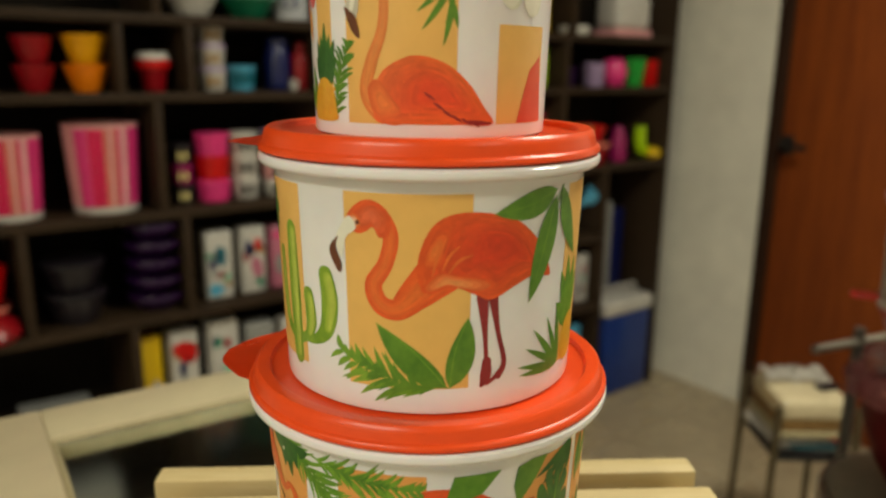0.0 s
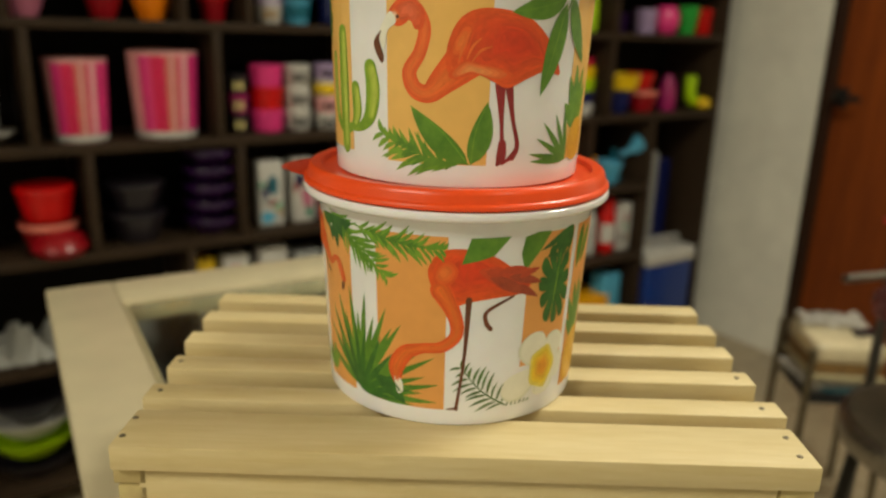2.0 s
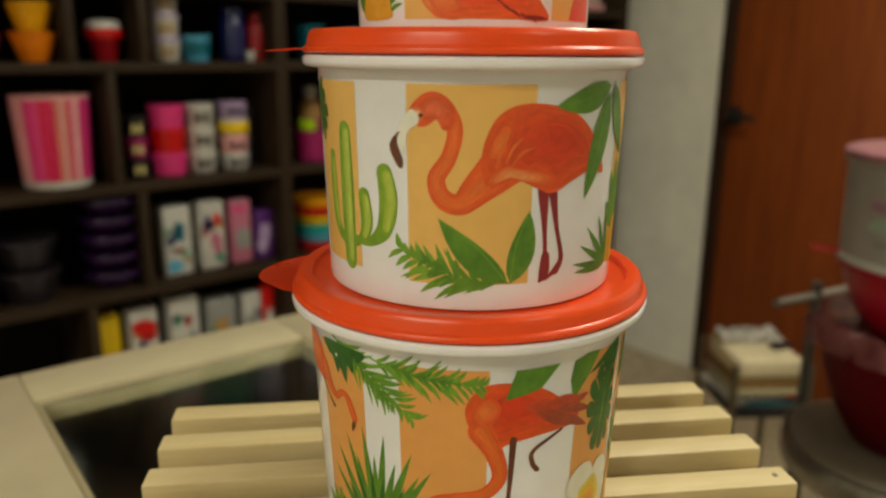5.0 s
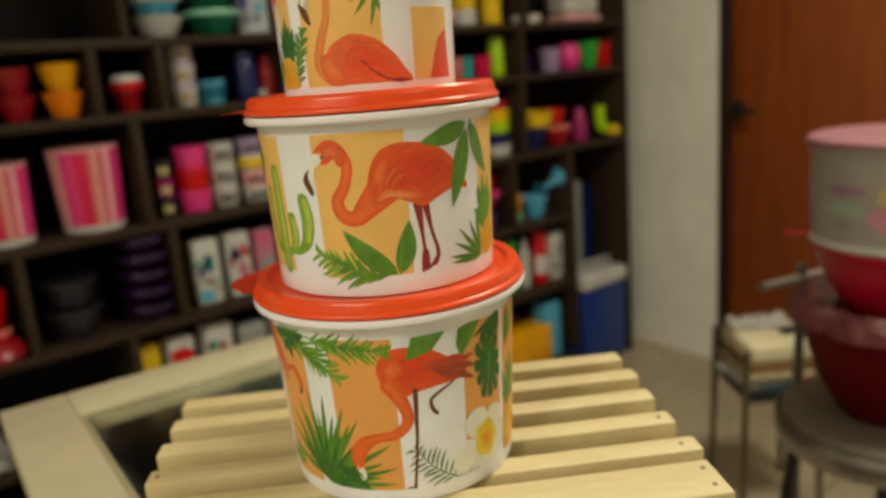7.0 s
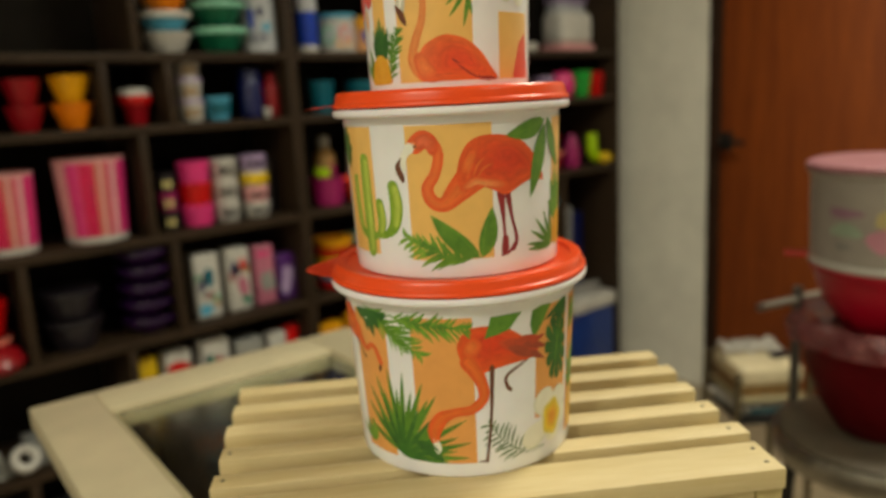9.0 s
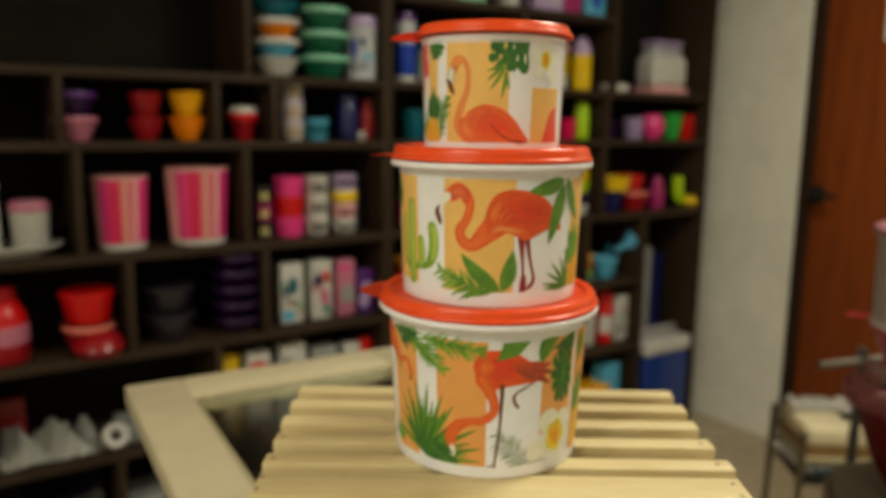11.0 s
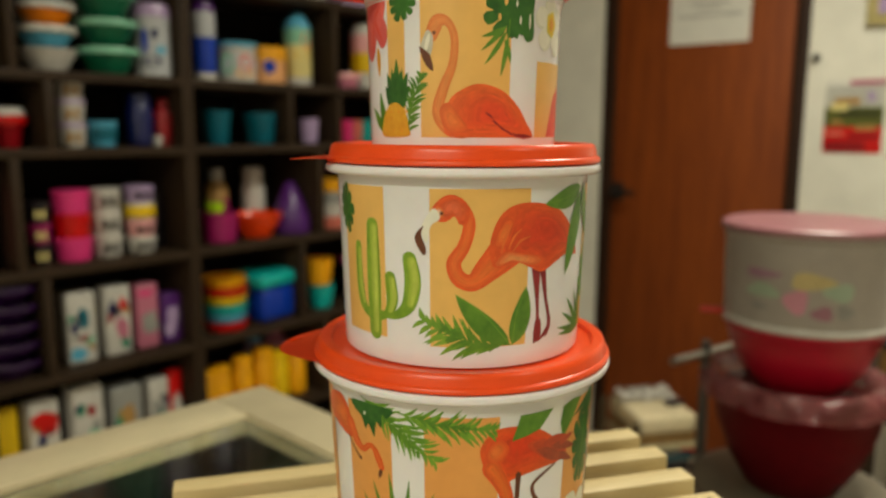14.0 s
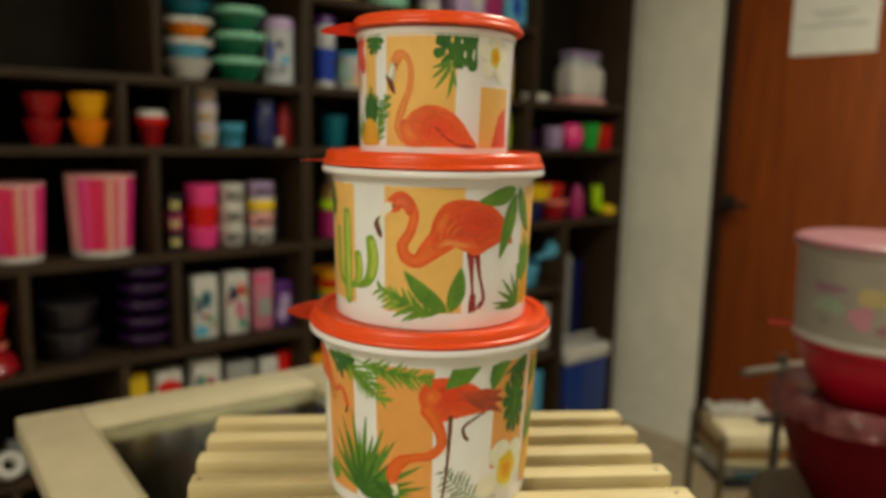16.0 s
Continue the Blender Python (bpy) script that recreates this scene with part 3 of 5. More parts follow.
w.lay("printed_bill", blob(w.ps((-21.5, 27), (-18.5, 25), (-18, 19), (-20.3, 17))), PETAL, 5)
w.lay("leaf", [w.ps((4, 94.5), (7, 108.5), (20.5, 109), (15, 99), (10, 96.5))], GREEN, 6)
w.lay("leaf", [w.ps((26, 108), (31, 110), (37, 109.5), (33, 100), (27, 89), (25, 99))], GREEN, 4)
w.lay("palm_frond", spikes(w.p(49, 110), [w.p(33, 99), w.p(36, 94), w.p(40, 92), w.p(44, 92), w.p(48, 94)], 4.2), DEEPGREEN, 3)
w.lay("split_leaf", monstera(w.p(42.5, 78), 13.5, 24, 0.08, 11), DEEPGREEN, 5)
w.lay("leaf_vein", lens_leaf(w.p(43.5, 99), w.p(42, 56), 1.1), GREEN2, 6)
w.lay("fan_palm", spikes(w.p(-39, 14), [w.p(a, z) for a, z in ((-62, 30), (-60, 45), (-56, 57), (-50, 66), (-46, 57), (-42, 73), (-38, 60), (-33.5, 72), (-30, 59), (-24, 66), (-22, 55), (-18, 58), (-15, 46), (-11, 43), (-5, 41), (-9, 29), (-3, 25), (-10, 19), (-4, 14), (-14, 10.5))], 4.4), GREEN, 2)
w.lay("fan_palm", spikes(w.p(-39, 12), [w.p(a, z) for a, z in ((-52, 40), (-47, 50), (-40, 54), (-35, 50), (-27, 48), (-22, 40), (-17, 30), (-14, 20), (-20, 12))], 3.6), DEEPGREEN, 3)
w.lay("leaf", lens_leaf(w.p(-31, 24), w.p(-17, 10.5), 9, 2), DEEPGREEN, 5)
w.lay("palm_frond", frond(w.p(24, 11), w.p(5, 36), 10, 15, 1.5, 2.5, lean=0.42, seed=9), OLIVE, 3)
w.lay("printed_line", [f for i in range(6) for f in stroke(w.ps((25 + 2 * i, 10.5), (25.7 + 2 * i, 13 - 0.2 * i)), [0.9, 0.7], 2)], OLIVE, 3)
plumeria(w, 41, 29.5, ((205, 30, 17), (-82, 18, 17), (-12, 20, 16), (52, 23, 17), (118, 25, 20)), 9.0)
w.lay("leaf_tuft", spikes(w.p(66, 36), [w.p(54, 66), w.p(58, 74), w.p(63, 78), w.p(68, 72), w.p(55, 52)], 7), GREEN, 4)
w.lay("pineapple", blob(w.ps((60, 12), (57, 26), (60, 40), (66, 44), (72, 38), (74, 22), (71, 11))), FRUIT, 5)
w.lay("leaf", lens_leaf(w.p(58, 108), w.p(57, 82), 7), GREEN, 3)
w.lay("leaf", lens_leaf(w.p(66, 106), w.p(60, 84), 7), GREEN, 3)
wash(w, "coral_motif", [(-82, 98), (-74, 107), (-66, 109), (-61.5, 105), (-59.5, 98), (-57.5, 90), (-61, 86), (-68, 88), (-78, 92)], (-66, 98), CORALS["mid"], CORALS["light"], 4, 4)
brushed(w, "coral_motif", [(-60, 95), (-57, 86), (-53.5, 82.5), (-50.5, 85.5), (-48, 85), (-46.2, 80), (-45, 75)], [7, 5.5, 3.6, 3.2, 3.4, 4.4, 3.8], CORALS["mid"], CORALS["light"], 5.2)
w.lay("printed_bill", lens_leaf(w.p(-45.0, 74), w.p(-46.6, 68), 2.4), BROWN, 6.6)
w.lay("printed_line", stroke(w.ps((-62, 86), (-58.5, 80), (-55.5, 76)), [1.0, 1.0, 1.8]), BROWN, 5)
w.lay("split_leaf", blob(w.ps((-58, 109.5), (-48, 110.5), (-38, 109.5), (-41, 104), (-42.6, 106), (-43.5, 98), (-45.8, 101), (-47, 92), (-49.5, 98.5), (-51, 95), (-53, 102), (-55.5, 104)), 3), DEEPGREEN, 4.6)
w.lay("leaf_hole", blob(w.ps((-51.5, 104), (-50.9, 105), (-50.3, 104), (-50.9, 103)), 3), PETAL, 5)
w.lay("leaf_tuft", spikes(w.p(-60, 14), [w.p(-70, 24), w.p(-64, 30), w.p(-58, 32), w.p(-55, 26)], 5), GREEN2, 4)

# the middle pot
mid_z = SEAT + 0.1316
med, w = canister("medium white canister with yellow tropical print, coral lid", (0, 0, mid_z), 0.0700, 0.035, 0, 0.0007, 0.1005, 0.0807, 0.1062, 0.1141, "coral red press-on lid")
for a0, a1 in ((-75, -48), (-28, 12), (52, 78), (108, 140), (165, 200), (-138, -106)):
    w.stripe(a0, a1, 12 if a0 != -75 else 14, 95, YELLOW)
w.lay("cactus", stroke(w.ps((-54, 74), (-55, 46), (-56, 16)), [8.5, 10.5, 9]), CACTUS, 2)
w.lay("cactus", stroke(w.ps((-46, 47), (-45.5, 35), (-48, 28), (-53, 24)), [7, 7.5, 5, 3.5]), CACTUS, 2)
w.lay("cactus", stroke(w.ps((-36.5, 58), (-35.5, 46), (-38, 33), (-45, 26.5), (-53, 27)), [8, 9.5, 8, 4, 3]), CACTUS, 3)
w.lay("cactus", stroke(w.ps((-64, 62), (-64.5, 42), (-63, 30), (-58, 24)), [5.5, 6.5, 6, 4]), CACTUS, 2)
for pts, wd in (((-53.4, 73), (-54.4, 46), (-55.4, 17)), 6.0), (((-45.4, 46), (-45, 36), (-47, 29)), 4.4), (((-35.8, 57), (-34.8, 46), (-37, 34)), 5.6), (((-63.4, 60), (-64, 42), (-62.6, 31)), 3.8):
    for k in range(5):
        w.lay("cactus", stroke([v + Vector((0.25 * k, 0)) for v in w.ps(*pts)], [wd * (1 - 0.16 * k), wd * (1.1 - 0.17 * k), wd * (0.75 - 0.12 * k)]), ink((0.29, 0.44, 0.03), (0.50, 0.60, 0.09), k / 4), 3.4 + 0.2 * k)
w.lay("palm_frond", frond(w.p(4, 13), w.p(-31, 26), 12, 18, 2.6, 4, seed=6), GREEN2, 2)
w.lay("palm_frond", frond(w.p(2, 13), w.p(-22, 22), 11, 11, 2.1, 3, seed=7), GREEN, 3)
brushed(w, "coral_motif", [(-22.5, 83.5), (-19, 87), (-15, 85), (-12.5, 77), (-14.5, 66), (-18.5, 57), (-16.5, 49), (-11, 47), (-5, 54), (3, 64)], [11, 10.5, 7, 6.4, 6.6, 7.6, 8.4, 9.5, 14, 20], CORALS["mid"], CORALS["light"], 3.6)
body = [(-4.5, 60), (-3.8, 72), (0.5, 83), (8, 87.5), (19, 86.5), (28, 82), (37, 71), (43, 57), (35, 58.5), (27, 55), (19, 50.5), (13, 53.5), (6, 57), (-1, 54)]
wash(w, "coral_motif", body, (22, 73), CORALS["mid"], CORALS["red"], 5, 10, 0.30)
wash(w, "coral_motif", [(-3.5, 57), (2, 63), (9, 61.5), (17, 59.5), (21, 56.5), (17, 54), (10, 55.8), (4, 57.5), (-2, 54.5)], (5, 58.8), CORALS["mid"], CORALS["pale"], 7.2, 5, 0.3)
wash(w, "coral_motif", [(-2.8, 64), (-2, 72), (2, 80), (5, 80), (4, 73), (2, 66)], (0.5, 72), CORALS["mid"], CORALS["light"], 7.2, 4, 0.3)
for pts in (((3, 64), (5, 70), (8, 74)), ((5, 63), (8, 68), (12, 70)), ((0, 62), (1.5, 70), (4, 77))):
    w.lay("coral_motif", stroke(w.ps(*pts), [0.5, 1.3, 0.4]), ink(CORALS["mid"], CORALS["light"], 0.8), 8.8)
wash(w, "coral_motif", [(-25.5, 80), (-24, 86.5), (-20, 90.5), (-15.5, 90), (-12.5, 85), (-13, 78), (-16, 77), (-18, 81), (-21, 80)], (-19, 86), CORALS["mid"], (0.78, 0.14, 0.05), 5, 4)
wash(w, "coral_motif", [(-26, 83.5), (-24, 86), (-22, 83.5), (-22.5, 80.5), (-25, 80)], (-24, 83), CORALS["light"], (0.88, 0.60, 0.42), 6.3, 3)
w.lay("printed_eye", blob(w.ps((-23.6, 82.6), (-22.8, 83.6), (-22, 82.6), (-22.8, 81.6)), 3), BROWN, 9)
w.lay("printed_line", stroke(w.ps((16, 52), (17.5, 34), (18.5, 21)), [5.5, 2.2, 2.2]), MAROON, 4)
w.lay("printed_line", stroke(w.ps((18.5, 23), (18.3, 16), (17, 12.5)), [4.2, 5.2, 2.0]), MAROON, 4)
w.lay("printed_line", stroke(w.ps((19.5, 52), (22, 36), (25, 22), (23, 16)), [4.5, 2.2, 2.6, 3.6]), MAROON, 4)
w.lay("printed_line", stroke(w.ps((23, 16.5), (19, 12.6)), [2.6, 1.2]), MAROON, 4)
w.lay("printed_bill", blob(w.ps((-25.5, 85), (-23.5, 80), (-27, 76), (-29, 67), (-31, 74), (-28.5, 81))), PETAL, 7)
w.lay("printed_bill", blob(w.ps((-30, 76), (-33.5, 71), (-33, 66), (-30.3, 60.5), (-29.3, 64), (-31, 71))), BROWN, 7)
w.lay("leaf", lens_leaf(w.p(5, 12.5), w.p(-18, 40.5), 11.5, 2), GREEN, 6)
w.lay("leaf", lens_leaf(w.p(6, 12.5), w.p(11.5, 43.5), 11.5, -1.5), GREEN, 6)
w.lay("leaf_vein", stroke([w.p(5, 12.5), w.p(-6, 29), w.p(-18, 40.5)], [0.7, 0.6, 0.3]) + stroke([w.p(6, 12.5), w.p(7.5, 29), w.p(11.5, 43.5)], [0.7, 0.6, 0.3]), GREEN2, 7)
w.lay("leaf", lens_leaf(w.p(42.5, 94), w.p(18.5, 86.2), 11.5, 1.6), GREEN, 8)
w.lay("leaf", lens_leaf(w.p(42.6, 91), w.p(33.5, 46.5), 12, 0.6), GREEN, 8)
w.lay("leaf", lens_leaf(w.p(46, 94.5), w.p(60, 62), 10, -2), GREEN, 8)
w.lay("leaf", stroke(w.ps((46, 95), (43, 86)), [1.2, 0.8]), GREEN, 8)
w.lay("leaf_vein", stroke([w.p(42.5, 94), w.p(31, 89), w.p(18.5, 86.2)], [0.7, 0.5, 0.3]) + stroke([w.p(42.6, 91), w.p(38.4, 69), w.p(33.5, 46.5)], [0.7, 0.5, 0.3]), GREEN2, 9)
w.lay("leaf_tuft", spikes(w.p(54, 12), [w.p(31, 17), w.p(32, 13), w.p(34, 25), w.p(37, 33), w.p(44, 37), w.p(50, 40), w.p(40, 28)], 3.4), GREEN, 3)
w.lay("leaf_tuft", spikes(w.p(60, 28), [w.p(51, 56), w.p(56, 62), w.p(63, 60), w.p(49, 42), w.p(68, 52)], 8), GREEN2, 4)
w.lay("pineapple", blob(w.ps((58, 12), (55, 22), (59, 32), (66, 33), (70, 24), (68, 12))), FRUIT, 5)
w.lay("split_leaf", monstera(w.p(-72, 82), 9, 14, 0.2), DEEPGREEN, 3)

# the top pot
top_z = mid_z + 0.1143
small, w = canister("small white canister with yellow tropical print, coral lid", (0, 0, top_z), 0.0535, 0.027, -17, 0.0, 0.081, 0.0570, 0.0842, 0.0902, "coral red press-on lid", 0.0617, 0.0255, 138.0)
for a0, a1, z1 in ((-63, -50, 80), (-40, 10, 81), (29, 60, 46), (95, 135, 80), (160, 190, 80), (-125, -95, 80)):
    w.stripe(a0, a1, 6, z1, YELLOW)
w.lay("split_leaf", monstera(w.p(9, 71), 15, 15.5, 0.4, 10), DEEPGREEN, 3)
w.lay("split_leaf", blob(w.ps((-5, 81.5), (8, 81.8), (24, 81.5), (24.5, 70), (25, 58), (20, 55.5), (16, 60), (13, 56.5), (9, 63), (2, 66))), DEEPGREEN, 4)
for a, z, u, v in ((6.5, 75, 1.1, 2.4), (3, 67, 1.0, 2.0), (15.5, 66, 0.7, 2.4), (22, 66, 0.8, 4.2), (13, 74, 0.6, 1.8)):
    w.lay("leaf_hole", blob(w.ps((a - u, z), (a, z + v), (a + u, z), (a, z - v)), 4), YELLOW if a < 10 else PETAL, 5)
w.lay("leaf_tuft", [f for b, t in (((7, 63), (-7, 50)), ((7, 60), (-5, 43)), ((8, 58), (4, 37)), ((6, 56), (10, 44)), ((7, 62), (-7, 57))) for f in lens_leaf(w.p(*b), w.p(*t), 2.6, 0.5)] + stroke(w.ps((9, 66), (8, 56), (5, 46)), [0.8, 0.7, 0.5]), GREEN, 5)
w.lay("split_leaf", monstera(w.p(-52, 74), 9.5, 8.5, -0.4, 9), DEEPGREEN, 3)
w.lay("hibiscus", blob(w.ps((-92, 80), (-76, 81), (-65, 79), (-66, 70), (-70, 66), (-78, 64), (-92, 66))), HIBISCUS, 2)
w.lay("hibiscus", blob(w.ps((-76, 70), (-68, 70), (-63.5, 64), (-63.5, 57), (-68, 53), (-73, 57), (-77, 63))), HIBISCUS, 3)
w.lay("hibiscus", blob(w.ps((-92, 66), (-80, 68), (-75, 60), (-78, 50), (-84, 47), (-92, 54))), HIBISCUS, 2.5)
w.lay("hibiscus", spikes(w.p(-77, 69), [w.p(-67, 56), w.p(-68, 76), w.p(-80, 52)], 1.4), PINKRED, 4)
w.lay("leaf", lens_leaf(w.p(-73, 54), w.p(-72, 38), 4), AMBER, 3)
brushed(w, "coral_motif", [(-33.5, 58), (-30, 64.5), (-24.5, 64), (-21, 56), (-22, 43), (-27, 31), (-30, 19), (-24, 11), (-16, 9)], [7, 7.5, 4.2, 4, 4.4, 5.6, 6.4, 7.6, 7], (0.80, 0.21, 0.04), (0.83, 0.30, 0.07), 3.6)
w.lay("printed_eye", blob(w.ps((-33, 59), (-32, 60), (-31, 59), (-32, 58)), 3), BROWN, 8)
wash(w, "coral_motif", [(-25, 7), (-25.5, 18), (-23, 26), (-16, 31), (-7, 33.5), (5, 30.5), (15, 23), (22, 14), (27, 6.2), (10, 6.2), (-8, 6.2)], (2, 19), (0.82, 0.140, 0.026), (0.77, 0.075, 0.020), 5, 9, 0.3)
wash(w, "coral_motif", [(-29, 20), (-24, 24), (-19, 18), (-14, 11), (-20, 8), (-26, 10)], (-22, 15), (0.82, 0.140, 0.026), (0.83, 0.21, 0.040), 7, 6, 0.3)
for a, z in ((-4, 19), (0, 15), (4, 12), (8, 10), (12, 8.8), (16, 8)):
    w.lay("printed_line", lens_leaf(w.p(a, z), w.p(a + 5, z - 3.2), 1.1), MAROON, 8.4)
w.lay("printed_line", lens_leaf(w.p(14, 7.2), w.p(27, 6.4), 1.8), MAROON, 8.4)
w.lay("printed_bill", blob(w.ps((-35.5, 60.5), (-32.5, 57), (-33.5, 49), (-36.5, 45), (-40, 51), (-38, 57))), ink((0.62, 0.58, 0.48), (0.62, 0.58, 0.48), 0), 6)
w.lay("printed_bill", lens_leaf(w.p(-34.5, 59), w.p(-37.5, 48), 2.4), PETAL, 6.6)
w.lay("printed_bill", blob(w.ps((-40.5, 52), (-37, 50.5), (-34, 47.5), (-32.5, 40), (-37, 43.5))), BROWN, 7)
w.lay("leaf_tuft", spikes(w.p(-57, 18), [w.p(-56, 47), w.p(-64, 40), w.p(-48, 40), w.p(-66, 33), w.p(-47, 33), w.p(-60, 42), w.p(-52, 42)], 6), DEEPGREEN, 3)
w.lay("leaf_tuft", frond(w.p(-49, 7), w.p(-40, 37), 10, 11, 2.0, 1, seed=8) + lens_leaf(w.p(-67, 9), w.p(-72, 30), 5.5) + lens_leaf(w.p(-67, 8), w.p(-82, 22), 5.5), GREEN, 3)
w.lay("pineapple", blob(w.ps((-69, 6.5), (-69, 14), (-64, 22), (-56, 24), (-50, 19), (-48, 11), (-48.5, 6.5))), FRUIT, 5)
w.lay("pineapple_fleck", [f for i in range(9) for f in blob(w.ps((-66 + 6 * (i % 3) + 2 * (i // 3), 9 + 5 * (i // 3)), (-65 + 6 * (i % 3) + 2 * (i // 3), 10.5 + 5 * (i // 3)), (-64.2 + 6 * (i % 3) + 2 * (i // 3), 9 + 5 * (i // 3))), 2)], AMBER, 6)
w.lay("coral_motif", [w.ps((41, 6.2), (45, 18), (49, 28), (58, 34), (62, 6.2))], PINKRED, 4)
plumeria(w, 41, 66, ((90, 14, 12), (160, 15, 11), (232, 16, 11), (-55, 19, 12), (15, 14, 12)), 4.6)

# ---- the shelf wall ----
FRONT, DEEP, BOARD = 1.711, 0.30, 0.024


def shelf_unit(name, x0, x1, levels, uprights, label):
    """A tall open shelf: sides, back, boards and short uprights between boards."""
    ob = thing(name, label, "shelf unit", (0, FRONT, 0), group="shelf units")
    mid = DEEP / 2
    for x in (x0 + 0.0085, x1 - 0.0085):
        part("side_panel", box((0.017, DEEP, 2.25), (x, mid, 0), 0.001), ESPRESSO_V, ob)
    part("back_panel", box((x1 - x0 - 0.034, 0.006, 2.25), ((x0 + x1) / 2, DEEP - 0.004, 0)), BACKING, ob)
    for z in levels:
        part("shelf_board", box((x1 - x0 - 0.034, DEEP - 0.008, BOARD), ((x0 + x1) / 2, mid - 0.004, z - BOARD), 0.001), ESPRESSO, ob)
    for x, z0, z1 in uprights:
        part("upright", box((0.022, DEEP - 0.010, z1 - z0 - BOARD), (x, mid - 0.003, z0), 0.001), ESPRESSO_V, ob)
    return ob


H0, H1, H2, H3, H4, H5, H6 = 1.803, 1.520, 1.327, 1.022, 0.738, 0.447, 0.10
shelf_unit("shelf_unit", -0.72, 0.869, (2.25, 1.92, H1, H2, H3, H4, H5, H6),
           [(0.407, H1, 1.92), (0.31, H2, H1), (0.485, H2, H1), (-0.10, H2, H1), (0.392, H3, H2), (-0.066, H3, H2), (0.050, H4, H3), (0.445, H4, H3), (-0.34, H4, H3), (0.29, H5, H4), (-0.31, H5, H4), (0.0, H6, H5), (0.45, H6, H5)],
           "tall dark brown open shelf full of plastic ware")
shelf_unit("shelf_unit", 0.871, 2.515, (2.25, H1, H2, H3),
           [(1.44, H1, H0), (1.91, H1, 2.25), (1.245, H2, H1), (1.455, H2, H1), (1.88, H2, H1), (1.365, H3, H2), (1.875, H3, H2), (2.135, H6 + 0.024, H3)],
           "tall dark brown open shelf with wide lower bay")
lower = thing("shelf_insert", "dark brown lower shelf boards between uprights", "shelf unit", (0, FRONT, 0), group="shelf units")
for z in (H4, H5, H6):
    part("shelf_board", box((1.232, DEEP - 0.012, BOARD), (1.506, DEEP / 2 - 0.005, z - BOARD), 0.001), ESPRESSO, lower)
part("shelf_board", box((1.005, DEEP - 0.012, BOARD), (1.394, DEEP / 2 - 0.005, H0 - BOARD), 0.001), ESPRESSO, lower)
for x, z0, z1 in ((1.28, H4, H3), (1.80, H4, H3), (1.38, H5, H4), (1.62, H6, H5)):
    part("upright", box((0.022, DEEP - 0.014, z1 - z0 - BOARD), (x, DEEP / 2 - 0.004, z0), 0.001), ESPRESSO_V, lower)


# ---- plastic ware, one function for each kind ----
def bowl(x, z, w, h, col, label, y=1.80, base=0.66, rim=None, lid=None, group="", category="bowl"):
    """A tapered bowl with a rolled rim, and a lid where it has one."""
    r = w / 2
    if not rim and not lid:
        return solid("bowl", bowl_mesh(r, h, base), P[col], label, category, (x, y, z), group=group)
    ob = thing("bowl", label, category, (x, y, z), group=group)
    part("body", bowl_mesh(r, h * (0.9 if lid else 1), base), P[col], ob)
    if rim:
        part("rim", lathe([(r * 0.97, h - 0.018), (r * 1.01, h - 0.016), (r * 1.02, h - 0.004), (r, h), (r * 0.95, h - 0.002), (r * 0.95, h - 0.016), (r * 0.97, h - 0.018)], 32), P[rim], ob, rim + " rim")
    if lid:
        part("lid", lathe([(0, h * 0.95), (r * 0.8, h * 0.95), (r * 0.84, h), (r * 0.97, h), (r * 1.02, h * 0.96), (r * 1.03, h * 0.86), (r * 0.98, h * 0.86), (r * 0.96, h * 0.91), (0, h * 0.91)], 32), P[lid], ob, lid + " lid")
    return ob


def bowl_mesh(r, h, base):
    b = r * base
    return lathe([(0, 0.004), (b * 0.8, 0.004), (b * 0.85, 0), (b, 0.001), (b + (r - b) * 0.35, h * 0.3), (b + (r - b) * 0.75, h * 0.7), (r * 0.985, h * 0.94), (r, h * 0.96), (r, h), (r * 0.965, h), (b + (r - b) * 0.7, h * 0.65), (b * 0.9, 0.012), (0, 0.010)], 32)


def bowl_pile(x, z, w, h, cols, label, y=1.80, rims=None, group="", base=0.56):
    """Bowls standing one on another."""
    n = len(cols)
    for i, c in enumerate(cols):
        bowl(x, z + h * i / n, w, h / n, c, label, y, base, rims[i] if rims else None, group=group)


def jar(x, z, w, h, col, label, y=1.80, lid=None, band=None, taper=1.0, category="jar"):
    """A straight tub with a cap and a printed band."""
    r = w / 2
    ob = thing("jar", label, category, (x, y, z))
    top = h * (0.84 if lid else 1.0)
    part("body", lathe([(0, 0.003), (r * taper * 0.8, 0.003), (r * taper * 0.9, 0), (r * taper * 0.97, 0.004), (r * 0.97, top * 0.93), (r, top * 0.95), (r, top), (r * 0.92, top), (r * 0.9, top * 0.9), (r * taper * 0.86, 0.008), (0, 0.008)], 32), P[col], ob)
    if lid:
        part("cap", lathe([(0, h), (r * 0.78, h), (r * 0.93, h - 0.004), (r * 1.03, top + 0.006), (r * 1.03, top - 0.006), (r * 1.005, top - 0.006), (r * 0.9, top + 0.002), (0, top + 0.002)], 32), P[lid], ob, lid + " cap")
    if band:
        t = lambda z: r * (taper * 0.97 + (0.97 - taper * 0.97) * z / (top * 0.93)) + 0.0012
        z0, z1 = top * 0.25, top * 0.72
        part("printed_band", lathe([(t(z0), z0), (t(z1), z1)], 24, -160, -30), P[band], ob, band + " printed band")
    return ob


